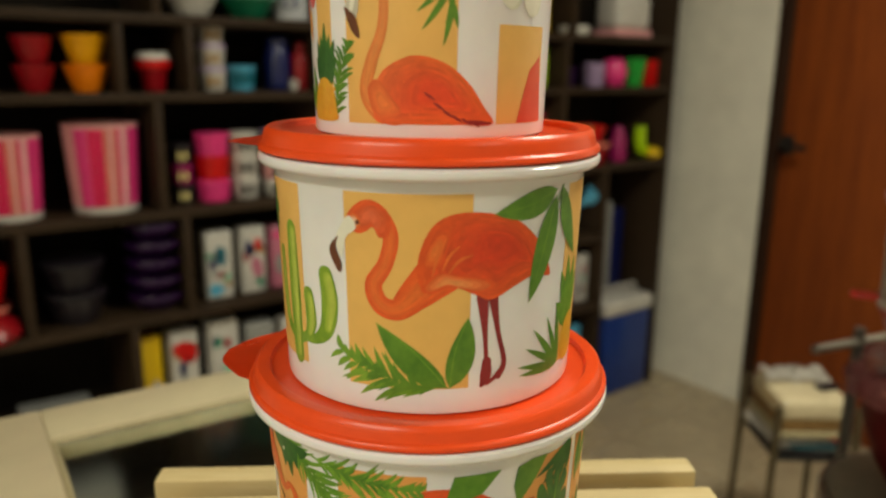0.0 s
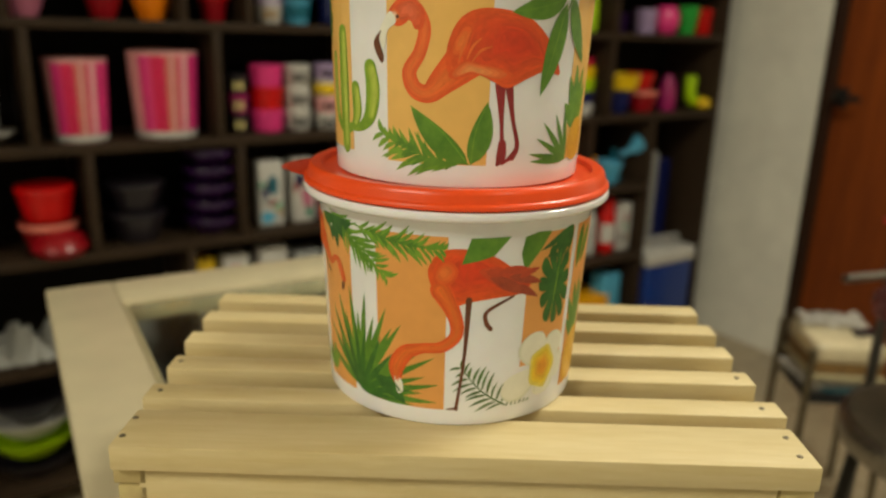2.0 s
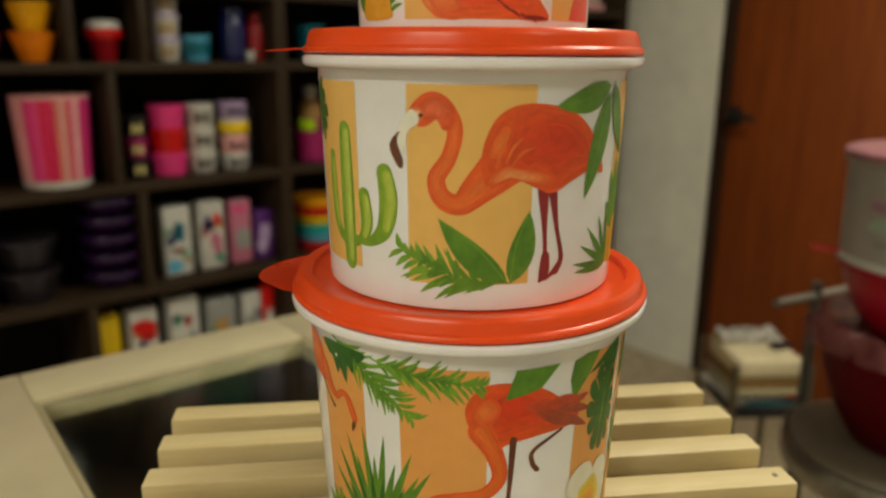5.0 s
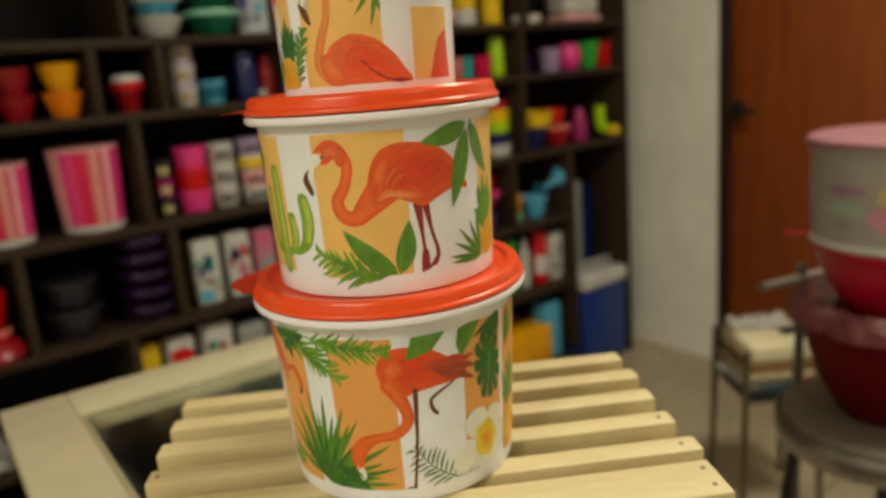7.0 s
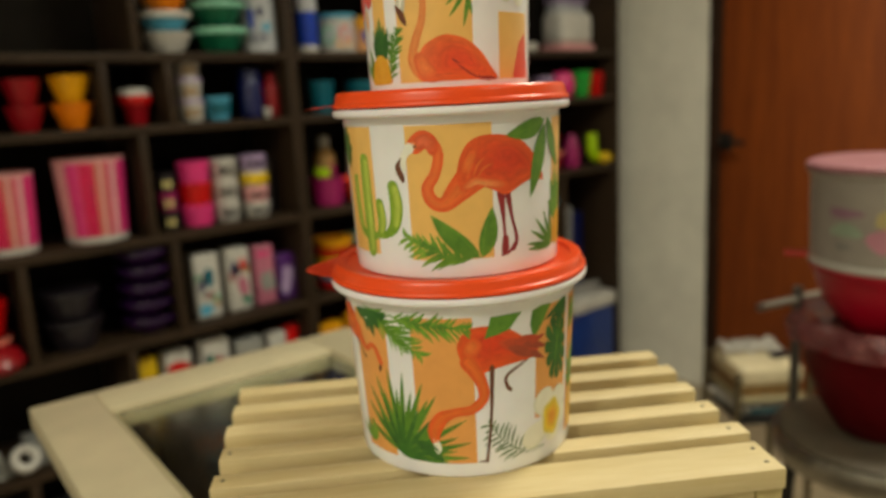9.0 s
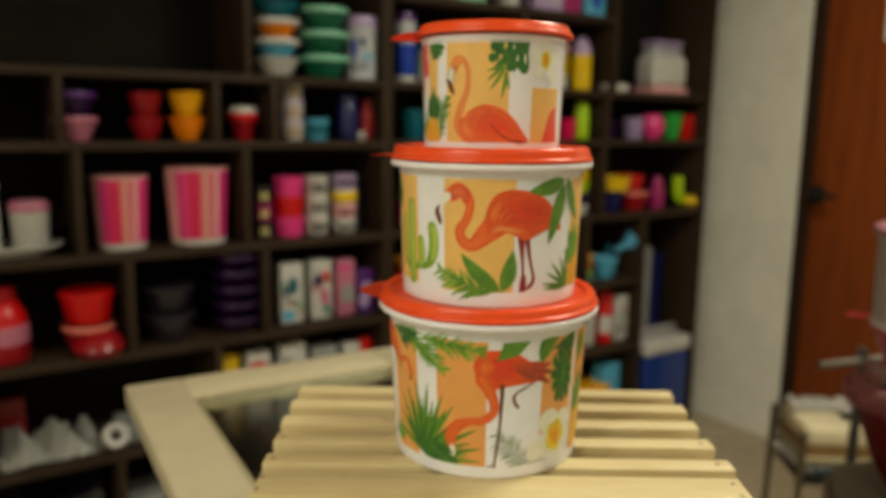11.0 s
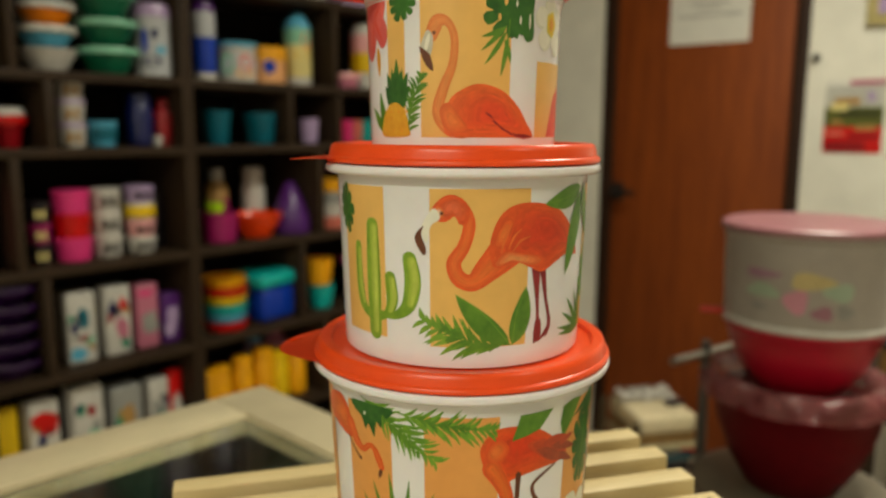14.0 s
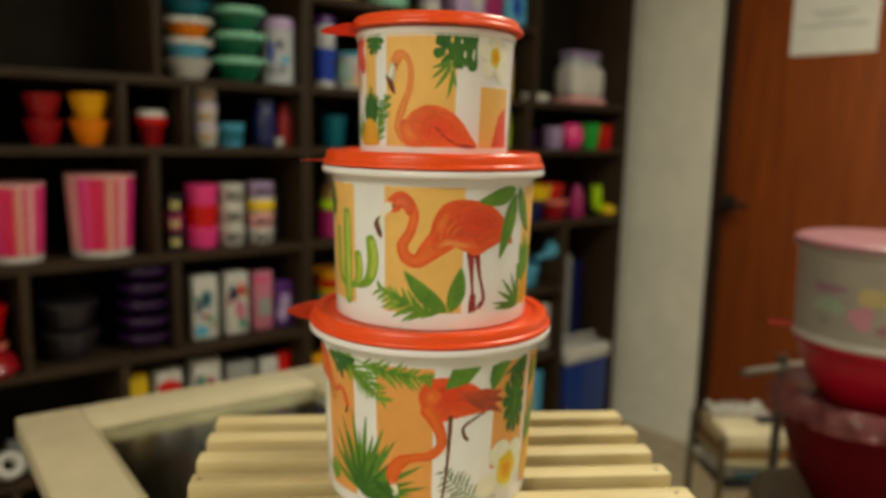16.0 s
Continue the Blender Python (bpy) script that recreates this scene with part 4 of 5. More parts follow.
def tumbler_tower(x, z, w, h, cols, label, y=1.80, dots=None, lids=None):
    """Small tubs stacked into a tower, tub and lid by turns."""
    n = len(cols)
    ob = thing("tub_tower", label, "stacked tubs", (x, y, z))
    for i, c in enumerate(cols):
        r, z0, step = w / 2, h * i / n, h / n
        tub = part("tub", lathe([(0, z0), (r * 0.80, z0), (r * 0.86, z0 + 0.003), (r * 0.96, z0 + step * 0.78), (r, z0 + step * 0.80), (r, z0 + step * 0.97), (r * 0.9, z0 + step), (0, z0 + step)], 28), P[c], ob, c + " tub")
        if lids:
            part("lid", lathe([(0, z0 + step - 0.008), (r * 1.03, z0 + step - 0.008), (r * 1.05, z0 + step - 0.004), (r, z0 + step + 0.001), (0, z0 + step + 0.001)], 24), P[lids], tub, lids + " lid")
        if dots:
            for a in (-128, -96):
                part("printed_spot", lathe([(r * 0.9 + 0.002, z0 + step * 0.22), (r * 0.93 + 0.002, z0 + step * 0.64)], 6, a, a + 20), P[dots], tub)
    return ob


def bottle(x, z, w, h, col, label, y=1.80, cap="white", band=None, neck=0.5):
    """A bottle with shoulders and a screw cap."""
    r = w / 2
    ob = thing("bottle", label, "bottle", (x, y, z))
    part("body", lathe([(0, 0), (r * 0.85, 0), (r * 0.97, 0.006), (r, 0.02), (r, h * 0.66), (r * 0.93, h * 0.73), (r * neck, h * 0.82), (r * neck, h * 0.86), (0, h * 0.86)], 28), P[col], ob)
    part("cap", lathe([(0, h), (r * neck * 0.9, h), (r * neck * 1.12, h - 0.006), (r * neck * 1.15, h * 0.83), (0, h * 0.83)], 24), P[cap], ob, cap + " cap")
    if band:
        part("printed_band", lathe([(r + 0.001, h * 0.2), (r + 0.001, h * 0.55)], 24, -165, -25), P[band], ob, band + " printed band")
    return ob


def banded_bottle(x, z, w, h, bands, label, y=1.80, top=0.55, base=1.0):
    """A tall bottle in coloured bands, from its foot up; the last band tapers to the cap."""
    r, lo = w / 2, 0.0
    ob = thing("bottle", label, "bottle", (x, y, z))
    for k, (share, c) in enumerate(bands):
        hi = lo + share * h
        q = base if k == 0 else 1.0
        if k == len(bands) - 1:
            shape = [(0, lo), (r, lo), (r, lo + 0.15 * (hi - lo)), (r * (1 + top) / 2, lo + 0.6 * (hi - lo)), (r * top, hi - 0.004), (r * top * 0.8, hi), (0, hi)]
        else:
            shape = [(0, lo), (r * q * 0.96, lo), (r * q, lo + 0.004), (r, hi), (0, hi)]
        part("cap" if k == len(bands) - 1 else "band", lathe(shape, 28), P[c], ob, c + (" cap" if k == len(bands) - 1 else " band"))
        lo = hi
    return ob


def spot(ob, r, az, z, a, b, col):
    """A rounded printed patch on the side of a round thing."""
    bm = bmesh.new()
    ring = []
    for k in range(16):
        t = 2 * math.pi * k / 16
        q = radians(az) + a / r * math.cos(t)
        ring.append(bm.verts.new((r * math.cos(q), r * math.sin(q), z + b * math.sin(t))))
    bm.faces.new(ring)
    part("printed_spot", bm, P[col], ob, col + " printed spot")


def carton(x, z, w, h, col, label, y=1.80, patches=(), cap=None):
    """A tall rounded box with printed patches on its front."""
    ob = thing("carton", label, "container", (x, y, z), rng.uniform(-4, 4))
    part("body", box((w, w * 0.8, h * (0.92 if cap else 1)), (0, 0, 0), 0.006, 3), P[col], ob)
    if cap:
        part("lid", box((w * 1.04, w * 0.84, h * 0.09), (0, 0, h * 0.92), 0.004), P[cap], ob, cap + " lid")
    patches = list(patches)
    if col == "white" and w < 0.12:
        patches += [(rng.uniform(-0.35, 0.35), rng.uniform(0.05, 0.7), rng.uniform(0.18, 0.34), rng.uniform(0.08, 0.16), c) for c in ("jade", "darkred", "grey", "navy", "black", "tan")]
    for px, pz, pw, ph, c in patches:
        # soft-edged printed splashes, a little proud of the front
        for k in range(5):
            bm = bmesh.new()
            cx, cz = px * w + rng.uniform(-0.25, 0.25) * pw * w, (pz + ph / 2) * h + rng.uniform(-0.25, 0.25) * ph * h
            a, b = pw * w * rng.uniform(0.22, 0.50), ph * h * rng.uniform(0.18, 0.5)
            lim = w * 0.46
            ring = [bm.verts.new((max(-lim, min(lim, cx + a * q * math.cos(t))), -w * 0.4 - 0.0008 - 0.0004 * k, max(0.004, min(h * 0.9, cz + b * q * math.sin(t))))) for t, q in ((2 * math.pi * j / 14, rng.uniform(0.75, 1.2)) for j in range(14))]
            bm.faces.new(ring)
            part("printed_splash", bm, P[c], ob)
    return ob


def striped_bin(x, z, w, h, y):
    """A tapered round canister printed with upright stripes."""
    ob = thing("striped_bin", "pink and red striped tapered bin with white base", "bin", (x, y, z), group="striped bins")
    r1, r0 = w / 2, w / 2 * 0.86
    rr = lambda q: r0 + (r1 - r0) * q / h
    part("body", lathe([(0, 0.004), (r0 * 0.9, 0.004), (r0 * 0.94, 0), (r0 * 0.99, 0.004), (rr(h - 0.006), h - 0.006), (r1 + 0.002, h - 0.005), (r1 + 0.002, h), (r1 - 0.003, h), (r1 - 0.004, h - 0.01), (r0 - 0.004, 0.01), (0, 0.01)], 48), P["palepink"], ob)
    part("base_band", lathe([(rr(0.003) + 0.0008, 0.003), (rr(0.020) + 0.0008, 0.020)], 48), P["white"], ob, "white lower band")
    edges = (0.0, 0.10, 0.18, 0.36, 0.48, 0.56, 0.63, 0.68, 0.74, 0.78, 0.86, 1.0)
    ang = [-107 + math.degrees(math.asin(2 * e - 1)) for e in edges]
    plan = [(a, b - a, c) for a, b, c in zip(ang, ang[1:], ("palepink", "palepink", "pink", "hot", "magenta", "salmon", "palepink", "salmon", "pink", "palepink", "pink"))]
    plan += [(a, 24, c) for a, c in zip(range(-10, 160, 28), ("hot", "palepink", "magenta", "salmon", "pink", "palepink"))]
    for a, wd, c in plan:
        part("stripe", lathe([(rr(0.021) + 0.001, 0.021), (rr(h * 0.5) + 0.001, h * 0.5), (rr(h - 0.010) + 0.001, h - 0.010)], max(3, int(wd // 4)), a + 0.4, a + wd - 0.4), P[c], ob)
    return ob


# upper boards
bowl(1.06, H0, 0.16, 0.07, "tan", "brown bowl on the upper shelf", 1.83)
mint = jar(1.235, H0, 0.150, 0.16, "mint", "pale green tub with darker green bands", band="jade", category="tub")
part("printed_band", lathe([(0.0755, 0.110), (0.0758, 0.124)], 24, -160, -30), P["green"], mint)
banded_bottle(1.425, H0, 0.080, 0.22, [(0.2, "white"), (0.3, "lilac"), (0.3, "white"), (0.2, "blue")], "pale lilac bottle with blue cap", top=0.8)
carton(1.580, H0, 0.14, 0.16, "lilac", "pale lilac box on the upper shelf", patches=[(0.2, 0.1, 0.3, 0.7, "white")])
carton(1.715, H0, 0.090, 0.17, "burgundy", "plum container on the upper shelf")
carton(1.830, H0, 0.105, 0.17, "sky", "blue container on the upper shelf", patches=[(0, 0.2, 0.4, 0.5, "blue")])
for i, (c, rim, h) in enumerate((("white", None, 0.058), ("sky", "white", 0.056), ("orange", "white", 0.058), ("teal", None, 0.050))):
    bowl(0.524, H1 + (0.0, 0.058, 0.114, 0.172)[i], 0.146, h, c, c + " bowl in a stacked pile on shelf", rim=rim, base=0.55, group="stacked bowls")
for i in range(3):
    bowl(0.684, H1 + 0.073 * i, 0.160, 0.072, "pine", "dark green bowl with pale green rim", rim="mint", base=0.55, group="stacked green bowls")
can = jar(0.818, H1, 0.112, 0.205, "frost", "white canister with blue leaf print", lid="lilac")
for az, z, a, b, c in ((-120, 0.045, 0.026, 0.014, "navy"), (-140, 0.10, 0.010, 0.034, "blue"), (-95, 0.075, 0.016, 0.012, "sky"), (-112, 0.12, 0.009, 0.016, "navy")):
    spot(can, 0.0566, az, z, a, b, c)
banded_bottle(0.985, H1, 0.072, 0.232, [(0.10, "white"), (0.45, "blue"), (0.32, "frost"), (0.13, "purple")], "blue and white tumbler with violet cap", top=0.9)
tub1 = jar(1.100, H1, 0.124, 0.120, "white", "pale round tub with orange and aqua print", band="frost")
spot(tub1, 0.0632, -96, 0.060, 0.024, 0.026, "salmon")
spot(tub1, 0.0630, -100, 0.030, 0.030, 0.014, "amber")
spot(tub1, 0.0630, -150, 0.055, 0.022, 0.034, "mint")
part("rim", lathe([(0.0600, 0.108), (0.0640, 0.109), (0.0645, 0.121), (0.0600, 0.121)], 28), P["sky"], tub1, "aqua rim")
tub2 = jar(1.222, H1, 0.116, 0.116, "peach", "pale round tub with amber shoulder and blue spot", lid=None)
part("printed_band", lathe([(0.0590, 0.074), (0.0592, 0.117)], 28), P["amber"], tub2, "amber shoulder")
spot(tub2, 0.0592, -122, 0.055, 0.020, 0.022, "blue")
tall = banded_bottle(1.345, H1, 0.092, 0.240, [(0.12, "white"), (0.44, "butter"), (0.22, "mint"), (0.22, "sky")], "pale yellow bottle with coral print and aqua top", top=0.45)
spot(tall, 0.0464, -88, 0.148, 0.018, 0.028, "vermilion")
spot(tall, 0.0464, -110, 0.105, 0.024, 0.020, "yellow")
banded_bottle(1.505, H1, 0.070, 0.232, [(0.42, "burgundy"), (0.30, "orange"), (0.28, "peach")], "orange and plum slim bottle", y=1.86, top=0.6)
bowl(1.525, H1, 0.115, 0.050, "mauve", "low pink bowl before a bottle", y=1.765, rim="palepink", base=0.8)
banded_bottle(1.660, H1, 0.104, 0.240, [(0.24, "white"), (0.30, "yellow"), (0.28, "palepink"), (0.18, "white")], "white bottle with yellow and pink bands", top=0.75)
banded_bottle(1.800, H1, 0.085, 0.205, [(0.35, "yellow"), (0.33, "yellow"), (0.32, "lilac")], "yellow bottle with pale blue cap", top=0.5)
banded_bottle(1.945, H1, 0.070, 0.235, [(0.25, "white"), (0.20, "grey"), (0.30, "salmon"), (0.25, "white")], "white bottle with coral band", top=0.95)
bowl(1.955, H1, 0.125, 0.030, "white", "flat white dish under a bottle", y=1.765, base=0.9)
big_tub = thing("storage_tub", "pale squat storage tub with pink base", "storage tub", (2.262, 1.790, H1))
part("body", box((0.205, 0.125, 0.135), (0, 0, 0.0275), 0.028, 4), P["white"], big_tub)
part("base_band", box((0.213, 0.132, 0.027), (0, 0, 0), 0.008, 3), P["palepink"], big_tub, "pink base")
tall_tub = thing("storage_tub", "tall frosted grey tub with pale lid", "storage tub", (2.392, 1.905, H1))
part("body", box((0.180, 0.09, 0.212), (0, 0, 0), 0.018, 4), P["frost"], tall_tub)
part("lid", box((0.186, 0.097, 0.026), (0, 0, 0.213), 0.010, 3), P["lilac"], tall_tub, "lilac grey lid")

# second board
bowl_pile(-0.053, H2, 0.118, 0.132, ["mauve", "violet"], "mauve and purple stacked bowls", rims=["mauve", "purple"], group="stacked pairs")
bowl_pile(0.132, H2, 0.094, 0.134, ["darkred", "darkred"], "dark red bowls stacked in a pair", group="stacked pairs")
bowl_pile(0.249, H2, 0.108, 0.140, ["orange", "amber"], "orange and amber bowls stacked in a pair", group="stacked pairs")
jar(0.412, H2, 0.084, 0.102, "darkred", "small dark red jar with red and white cap", lid="white", taper=0.7)
solid("bowl", lathe([(0.030, 0.0), (0.046, 0.006), (0.048, 0.024), (0.044, 0.028), (0.030, 0.028), (0.030, 0.0)], 28), P["red"], "red collar ring on a small jar", "ring", (0.412, 1.80, H2 + 0.054))
tumbler_tower(0.571, H2, 0.078, 0.184, ["white", "white", "white"], "white tubs with violet lids stacked in a tower", dots="tan", lids="lilac")
jar(0.656, H2, 0.082, 0.070, "sky", "small sky blue tub on shelf", taper=0.82, band="teal")
bottle(0.767, H2, 0.072, 0.150, "navy", "dark blue bottle on shelf", cap="navy", neck=0.8)
bottle(0.838, H2, 0.054, 0.135, "darkred", "slim dark red bottle on shelf", cap="darkred")
bowl(0.800, H2, 0.030, 0.03, "white", "tiny pale cup on shelf", 1.765)
jar(1.020, H2, 0.090, 0.104, "teal", "dark teal cup on shelf", taper=0.8, category="cup")
jar(1.182, H2, 0.108, 0.100, "teal", "wide dark teal cup on shelf", taper=0.8, category="cup")
bowl(1.384, H2 + 0.0, 0.075, 0.085, "lilac", "small pale lilac cup", base=0.8)
for x, c, w in ((1.520, "hot", 0.05), (1.566, "pink", 0.05), (1.612, "salmon", 0.052), (1.664, "aqua", 0.045), (1.739, "hot", 0.080)):
    jar(x, H2, w, 0.082, c, c + " small plastic cup on shelf", taper=0.85, category="cup")
bottle(1.816, H2, 0.062, 0.150, "lime", "lime green bottle on shelf", cap="lime", neck=0.85)
jar(2.035, H2, 0.080, 0.075, "violet", "dark violet low tumbler on shelf", taper=0.82, y=1.86, category="tumbler")
jar(2.118, H2, 0.095, 0.092, "lilac", "pale lilac tumbler on shelf", taper=0.88, category="tumbler")
solid("cup", lathe([(0, 0), (0.034, 0), (0.046, 0.016), (0.054, 0.045), (0.052, 0.078), (0.042, 0.098), (0.036, 0.108), (0.030, 0.108), (0.040, 0.080), (0.03, 0.01), (0, 0.008)], 32), P["pink"], "round bulging pink cup on shelf", "cup", (2.236, 1.80, H2))
bowl(2.358, H2, 0.104, 0.112, "green", "bright green tapered cup on shelf", base=0.68, category="cup")
jar(2.452, H2, 0.088, 0.104, "red", "red plastic tumbler on shelf", taper=0.9, category="tumbler")

# third board
striped_bin(0.052, H3, 0.151, 0.208, 1.81)
striped_bin(0.270, H3, 0.180, 0.228, 1.81)
tray = thing("serving_tray", "white oval serving tray on shelf", "tray", (-0.235, 1.81, H3))
part("dish", lathe([(0, 0.004), (0.10, 0.004), (0.135, 0.028), (0.14, 0.03), (0.137, 0.034), (0.10, 0.010), (0, 0.010)], 40, squash=0.7), P["white"], tray)
jar(-0.178, H3 + 0.010, 0.098, 0.140, "white", "white round tub with pink top on tray", lid="mauve", taper=0.9)
bottle(-0.290, H3 + 0.010, 0.085, 0.20, "clear", "tall pale grey jug on tray", cap="clear", neck=0.9)
tumbler_tower(0.470, H3, 0.060, 0.165, ["black", "burgundy", "black"], "dark grey and plum tubs in a tower", dots="butter")
tumbler_tower(0.557, H3, 0.098, 0.192, ["pink", "red", "pink"], "pink and red tubs stacked in a tower")
tumbler_tower(0.651, H3, 0.082, 0.192, ["white", "white", "white"], "white tubs with black prints stacked", dots="black")
tumbler_tower(0.750, H3, 0.086, 0.194, ["white", "palepink", "white", "lilac"], "white, pink and yellow tubs stacked", dots="black")
solid("tub_band", lathe([(0.0435, 0.0), (0.0445, 0.002), (0.0445, 0.03), (0.0435, 0.032)], 28), P["yellow"], "pale yellow band round a white tub", "band", (0.750, 1.80, H3 + 0.105))
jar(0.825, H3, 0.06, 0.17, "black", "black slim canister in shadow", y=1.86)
jar(1.015, H3, 0.118, 0.095, "burgundy", "round plum jar on shelf", taper=0.9)
jar(1.000, H3 + 0.095, 0.06, 0.03, "lime", "lime green lid on plum jar", category="lid")
bowl(1.153, H3, 0.180, 0.080, "vermilion", "bright orange bowl with spout", base=0.5)
bottle(1.080, H3, 0.075, 0.225, "tan", "tall brown bottle behind bowl", y=1.91, cap="white", band="burgundy")
bottle(1.225, H3, 0.080, 0.225, "white", "tall pale lilac bottle behind bowl", y=1.91, cap="white", neck=0.8)
solid("juicer", lathe([(0, 0), (0.066, 0), (0.069, 0.01), (0.066, 0.05), (0.045, 0.11), (0.022, 0.16), (0.008, 0.176), (0, 0.178)], 32), P["purple"], "deep purple cone-shaped container", "container", (1.312, 1.82, H3))
tumbler_tower(1.475, H3, 0.120, 0.178, ["salmon", "white", "grey", "amber"], "white, red and amber tubs stacked")
tumbler_tower(1.565, H3, 0.10, 0.165, ["red", "salmon", "white", "yellow"], "red and yellow tubs stacked in a tower", y=1.86)
bottle(1.655, H3, 0.060, 0.220, "hot", "hot pink slim bottle on shelf", cap="hot", neck=0.7)
tumbler_tower(1.792, H3, 0.120, 0.180, ["white", "navy", "lime", "yellow"], "white, blue and lime tubs stacked")
bowl(1.792, H3 + 0.180, 0.105, 0.03, "hot", "hot pink shallow bowl on tub tower")
bowl(2.000, H3, 0.11, 0.09, "navy", "dark blue bowl on shelf")
bowl(2.140, H3, 0.13, 0.085, "darkred", "dark red bowl on shelf", rim="salmon")
bowl(2.005, H3 + 0.092, 0.17, 0.06, "yellow", "yellow bowl resting on others", base=0.8)
bowl(2.120, H3 + 0.090, 0.12, 0.062, "red", "red bowl resting on others")
solid("juicer", lathe([(0, 0), (0.034, 0), (0.037, 0.02), (0.034, 0.09), (0.018, 0.14), (0, 0.148)], 24), P["burgundy"], "plum coloured cone container", "container", (2.290, 1.80, H3))
solid("banana_holder", tube([(2.405, 1.78, H3 + 0.14), (2.406, 1.78, H3 + 0.09), (2.416, 1.78, H3 + 0.045), (2.450, 1.78, H3 + 0.030), (2.470, 1.78, H3 + 0.026)], 0.025, 12), P["lime"], "lime curved fruit holder", "holder", (0, 0, 0))
solid("lemon_holder", lathe([(0, 0), (0.024, 0.006), (0.036, 0.022), (0.032, 0.040), (0.016, 0.052), (0, 0.054)], 20), P["yellow"], "yellow rounded holder on shelf", "holder", (2.461, 1.752, H3))

# fourth board
flask = thing("flask", "red flask with dull pink band, dark cap", "flask", (-0.262, 1.80, H4))
part("body", lathe([(0, 0), (0.055, 0), (0.062, 0.01), (0.062, 0.06)], 32), P["darkred"], flask)
part("band", lathe([(0.063, 0.055), (0.064, 0.06), (0.064, 0.10), (0.060, 0.105), (0, 0.105)], 32), P["mauve"], flask, "dull pink band")
part("shoulder", lathe([(0.060, 0.105), (0.058, 0.13), (0.040, 0.165), (0.034, 0.17), (0, 0.17)], 32), P["red"], flask)
part("cap", lathe([(0.036, 0.168), (0.036, 0.20), (0.030, 0.207), (0, 0.207)], 24), P["darkred"], flask, "dark red cap")
bowl(-0.050, H4, 0.142, 0.082, "darkred", "dark red bowl with coral rim", rim="salmon", lid=None)
bowl(-0.050, H4 + 0.083, 0.142, 0.092, "red", "bright red bowl with red lid", lid="red", base=0.75)
solid("gift_bag", lathe([(0, 0), (0.06, 0), (0.075, 0.02), (0.06, 0.05), (0.02, 0.07), (0, 0.072)], 9), P["darkred"], "crumpled clear plastic wrap", "plastic wrap", (-0.035, 1.755, H4))
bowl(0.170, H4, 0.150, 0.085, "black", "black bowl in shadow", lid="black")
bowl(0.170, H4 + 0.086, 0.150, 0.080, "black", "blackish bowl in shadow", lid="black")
bowl_pile(0.378, H4, 0.150, 0.245, ["violet", "violet", "violet", "violet", "violet"], "deep purple bowls stacked in a pile", rims=["violet"] * 5, group="stacked purple bowls")
carton(0.549, H4, 0.080, 0.198, "white", "white container with teal leaf print", patches=[(0.05, 0.45, 0.4, 0.3, "teal"), (-0.1, 0.08, 0.5, 0.2, "sky"), (0.2, 0.25, 0.3, 0.12, "mint")])
carton(0.654, H4, 0.074, 0.200, "white", "white container with dark red floral print", patches=[(0.1, 0.2, 0.45, 0.35, "mauve"), (-0.25, 0.55, 0.25, 0.3, "navy"), (0.2, 0.62, 0.3, 0.2, "red")])
carton(0.745, H4, 0.066, 0.192, "mauve", "pink container with grey label", patches=[(0, 0.25, 0.7, 0.3, "grey"), (0, 0.82, 1.0, 0.15, "pink")])
carton(0.822, H4, 0.066, 0.150, "purple", "purple container with pale floral print", patches=[(-0.1, 0.15, 0.6, 0.6, "lilac")])
for i, c in enumerate(("red", "sky", "aqua", "yellow", "red", "amber")):
    bowl(1.022, H4 + 0.028 * i, 0.150 - 0.004 * (i % 2), 0.030, c, c + " shallow bowl in coloured pile", base=0.85, group="coloured pile")
tub = thing("square_tub", "deep blue square tub with aqua lid", "storage tub", (1.216, 1.83, H4), 8)
part("body", box((0.19, 0.15, 0.115), (0, 0, 0), 0.02, 3), P["blue"], tub)
part("lid", box((0.22, 0.17, 0.05), (0, 0, 0.115), 0.018, 3), P["aqua"], tub, "aqua lid")
bowl(1.422, H4, 0.110, 0.085, "aqua", "aqua green bowl on shelf", base=0.7)
bowl(1.418, H4 + 0.085, 0.105, 0.095, "amber", "amber yellow bowl on aqua bowl", base=0.8)
bowl(1.655, H4, 0.180, 0.085, "purple", "purple round bowl on shelf", base=0.8, lid="violet")
bowl(1.655, H4 + 0.086, 0.205, 0.07, "burgundy", "plum bowl with pink lid", lid="pink")
bowl(1.675, H4 + 0.157, 0.140, 0.055, "red", "red bowl on top of pile", base=0.8)
for i, (c, hh) in enumerate((("mint", 0.03), ("lime", 0.022), ("red", 0.02), ("amber", 0.045))):
    bowl(1.864, H4 + sum((0.03, 0.022, 0.02)[:i]), 0.076, hh, c, c + " layer of a small stacked toy", base=0.92)
bowl(1.985, H4, 0.115, 0.090, "sky", "sky blue bowl on shelf", base=0.6, rim="sky")
funnel = solid("funnel", lathe([(0.012, 0), (0.014, 0.045), (0.05, 0.09), (0.052, 0.095), (0.046, 0.095), (0.010, 0.05), (0.008, 0.0)], 24), P["sky"], "sky blue funnel lying on shelf", "funnel", (2.070, 1.82, H4 + 0.105))
funnel.rotation_euler = (radians(20), radians(60), 0)
solid("stand_rod", lathe([(0, 0), (0.04, 0), (0.042, 0.008), (0.012, 0.02), (0.012, 0.13), (0, 0.13)], 20), P["teal"], "teal pedestal on shelf", "stand", (2.050, 1.84, H4))
carton(2.300, 0.436, 0.085, 0.40, "grey", "dark grey tall box, shade put into its navy colour", y=1.88)
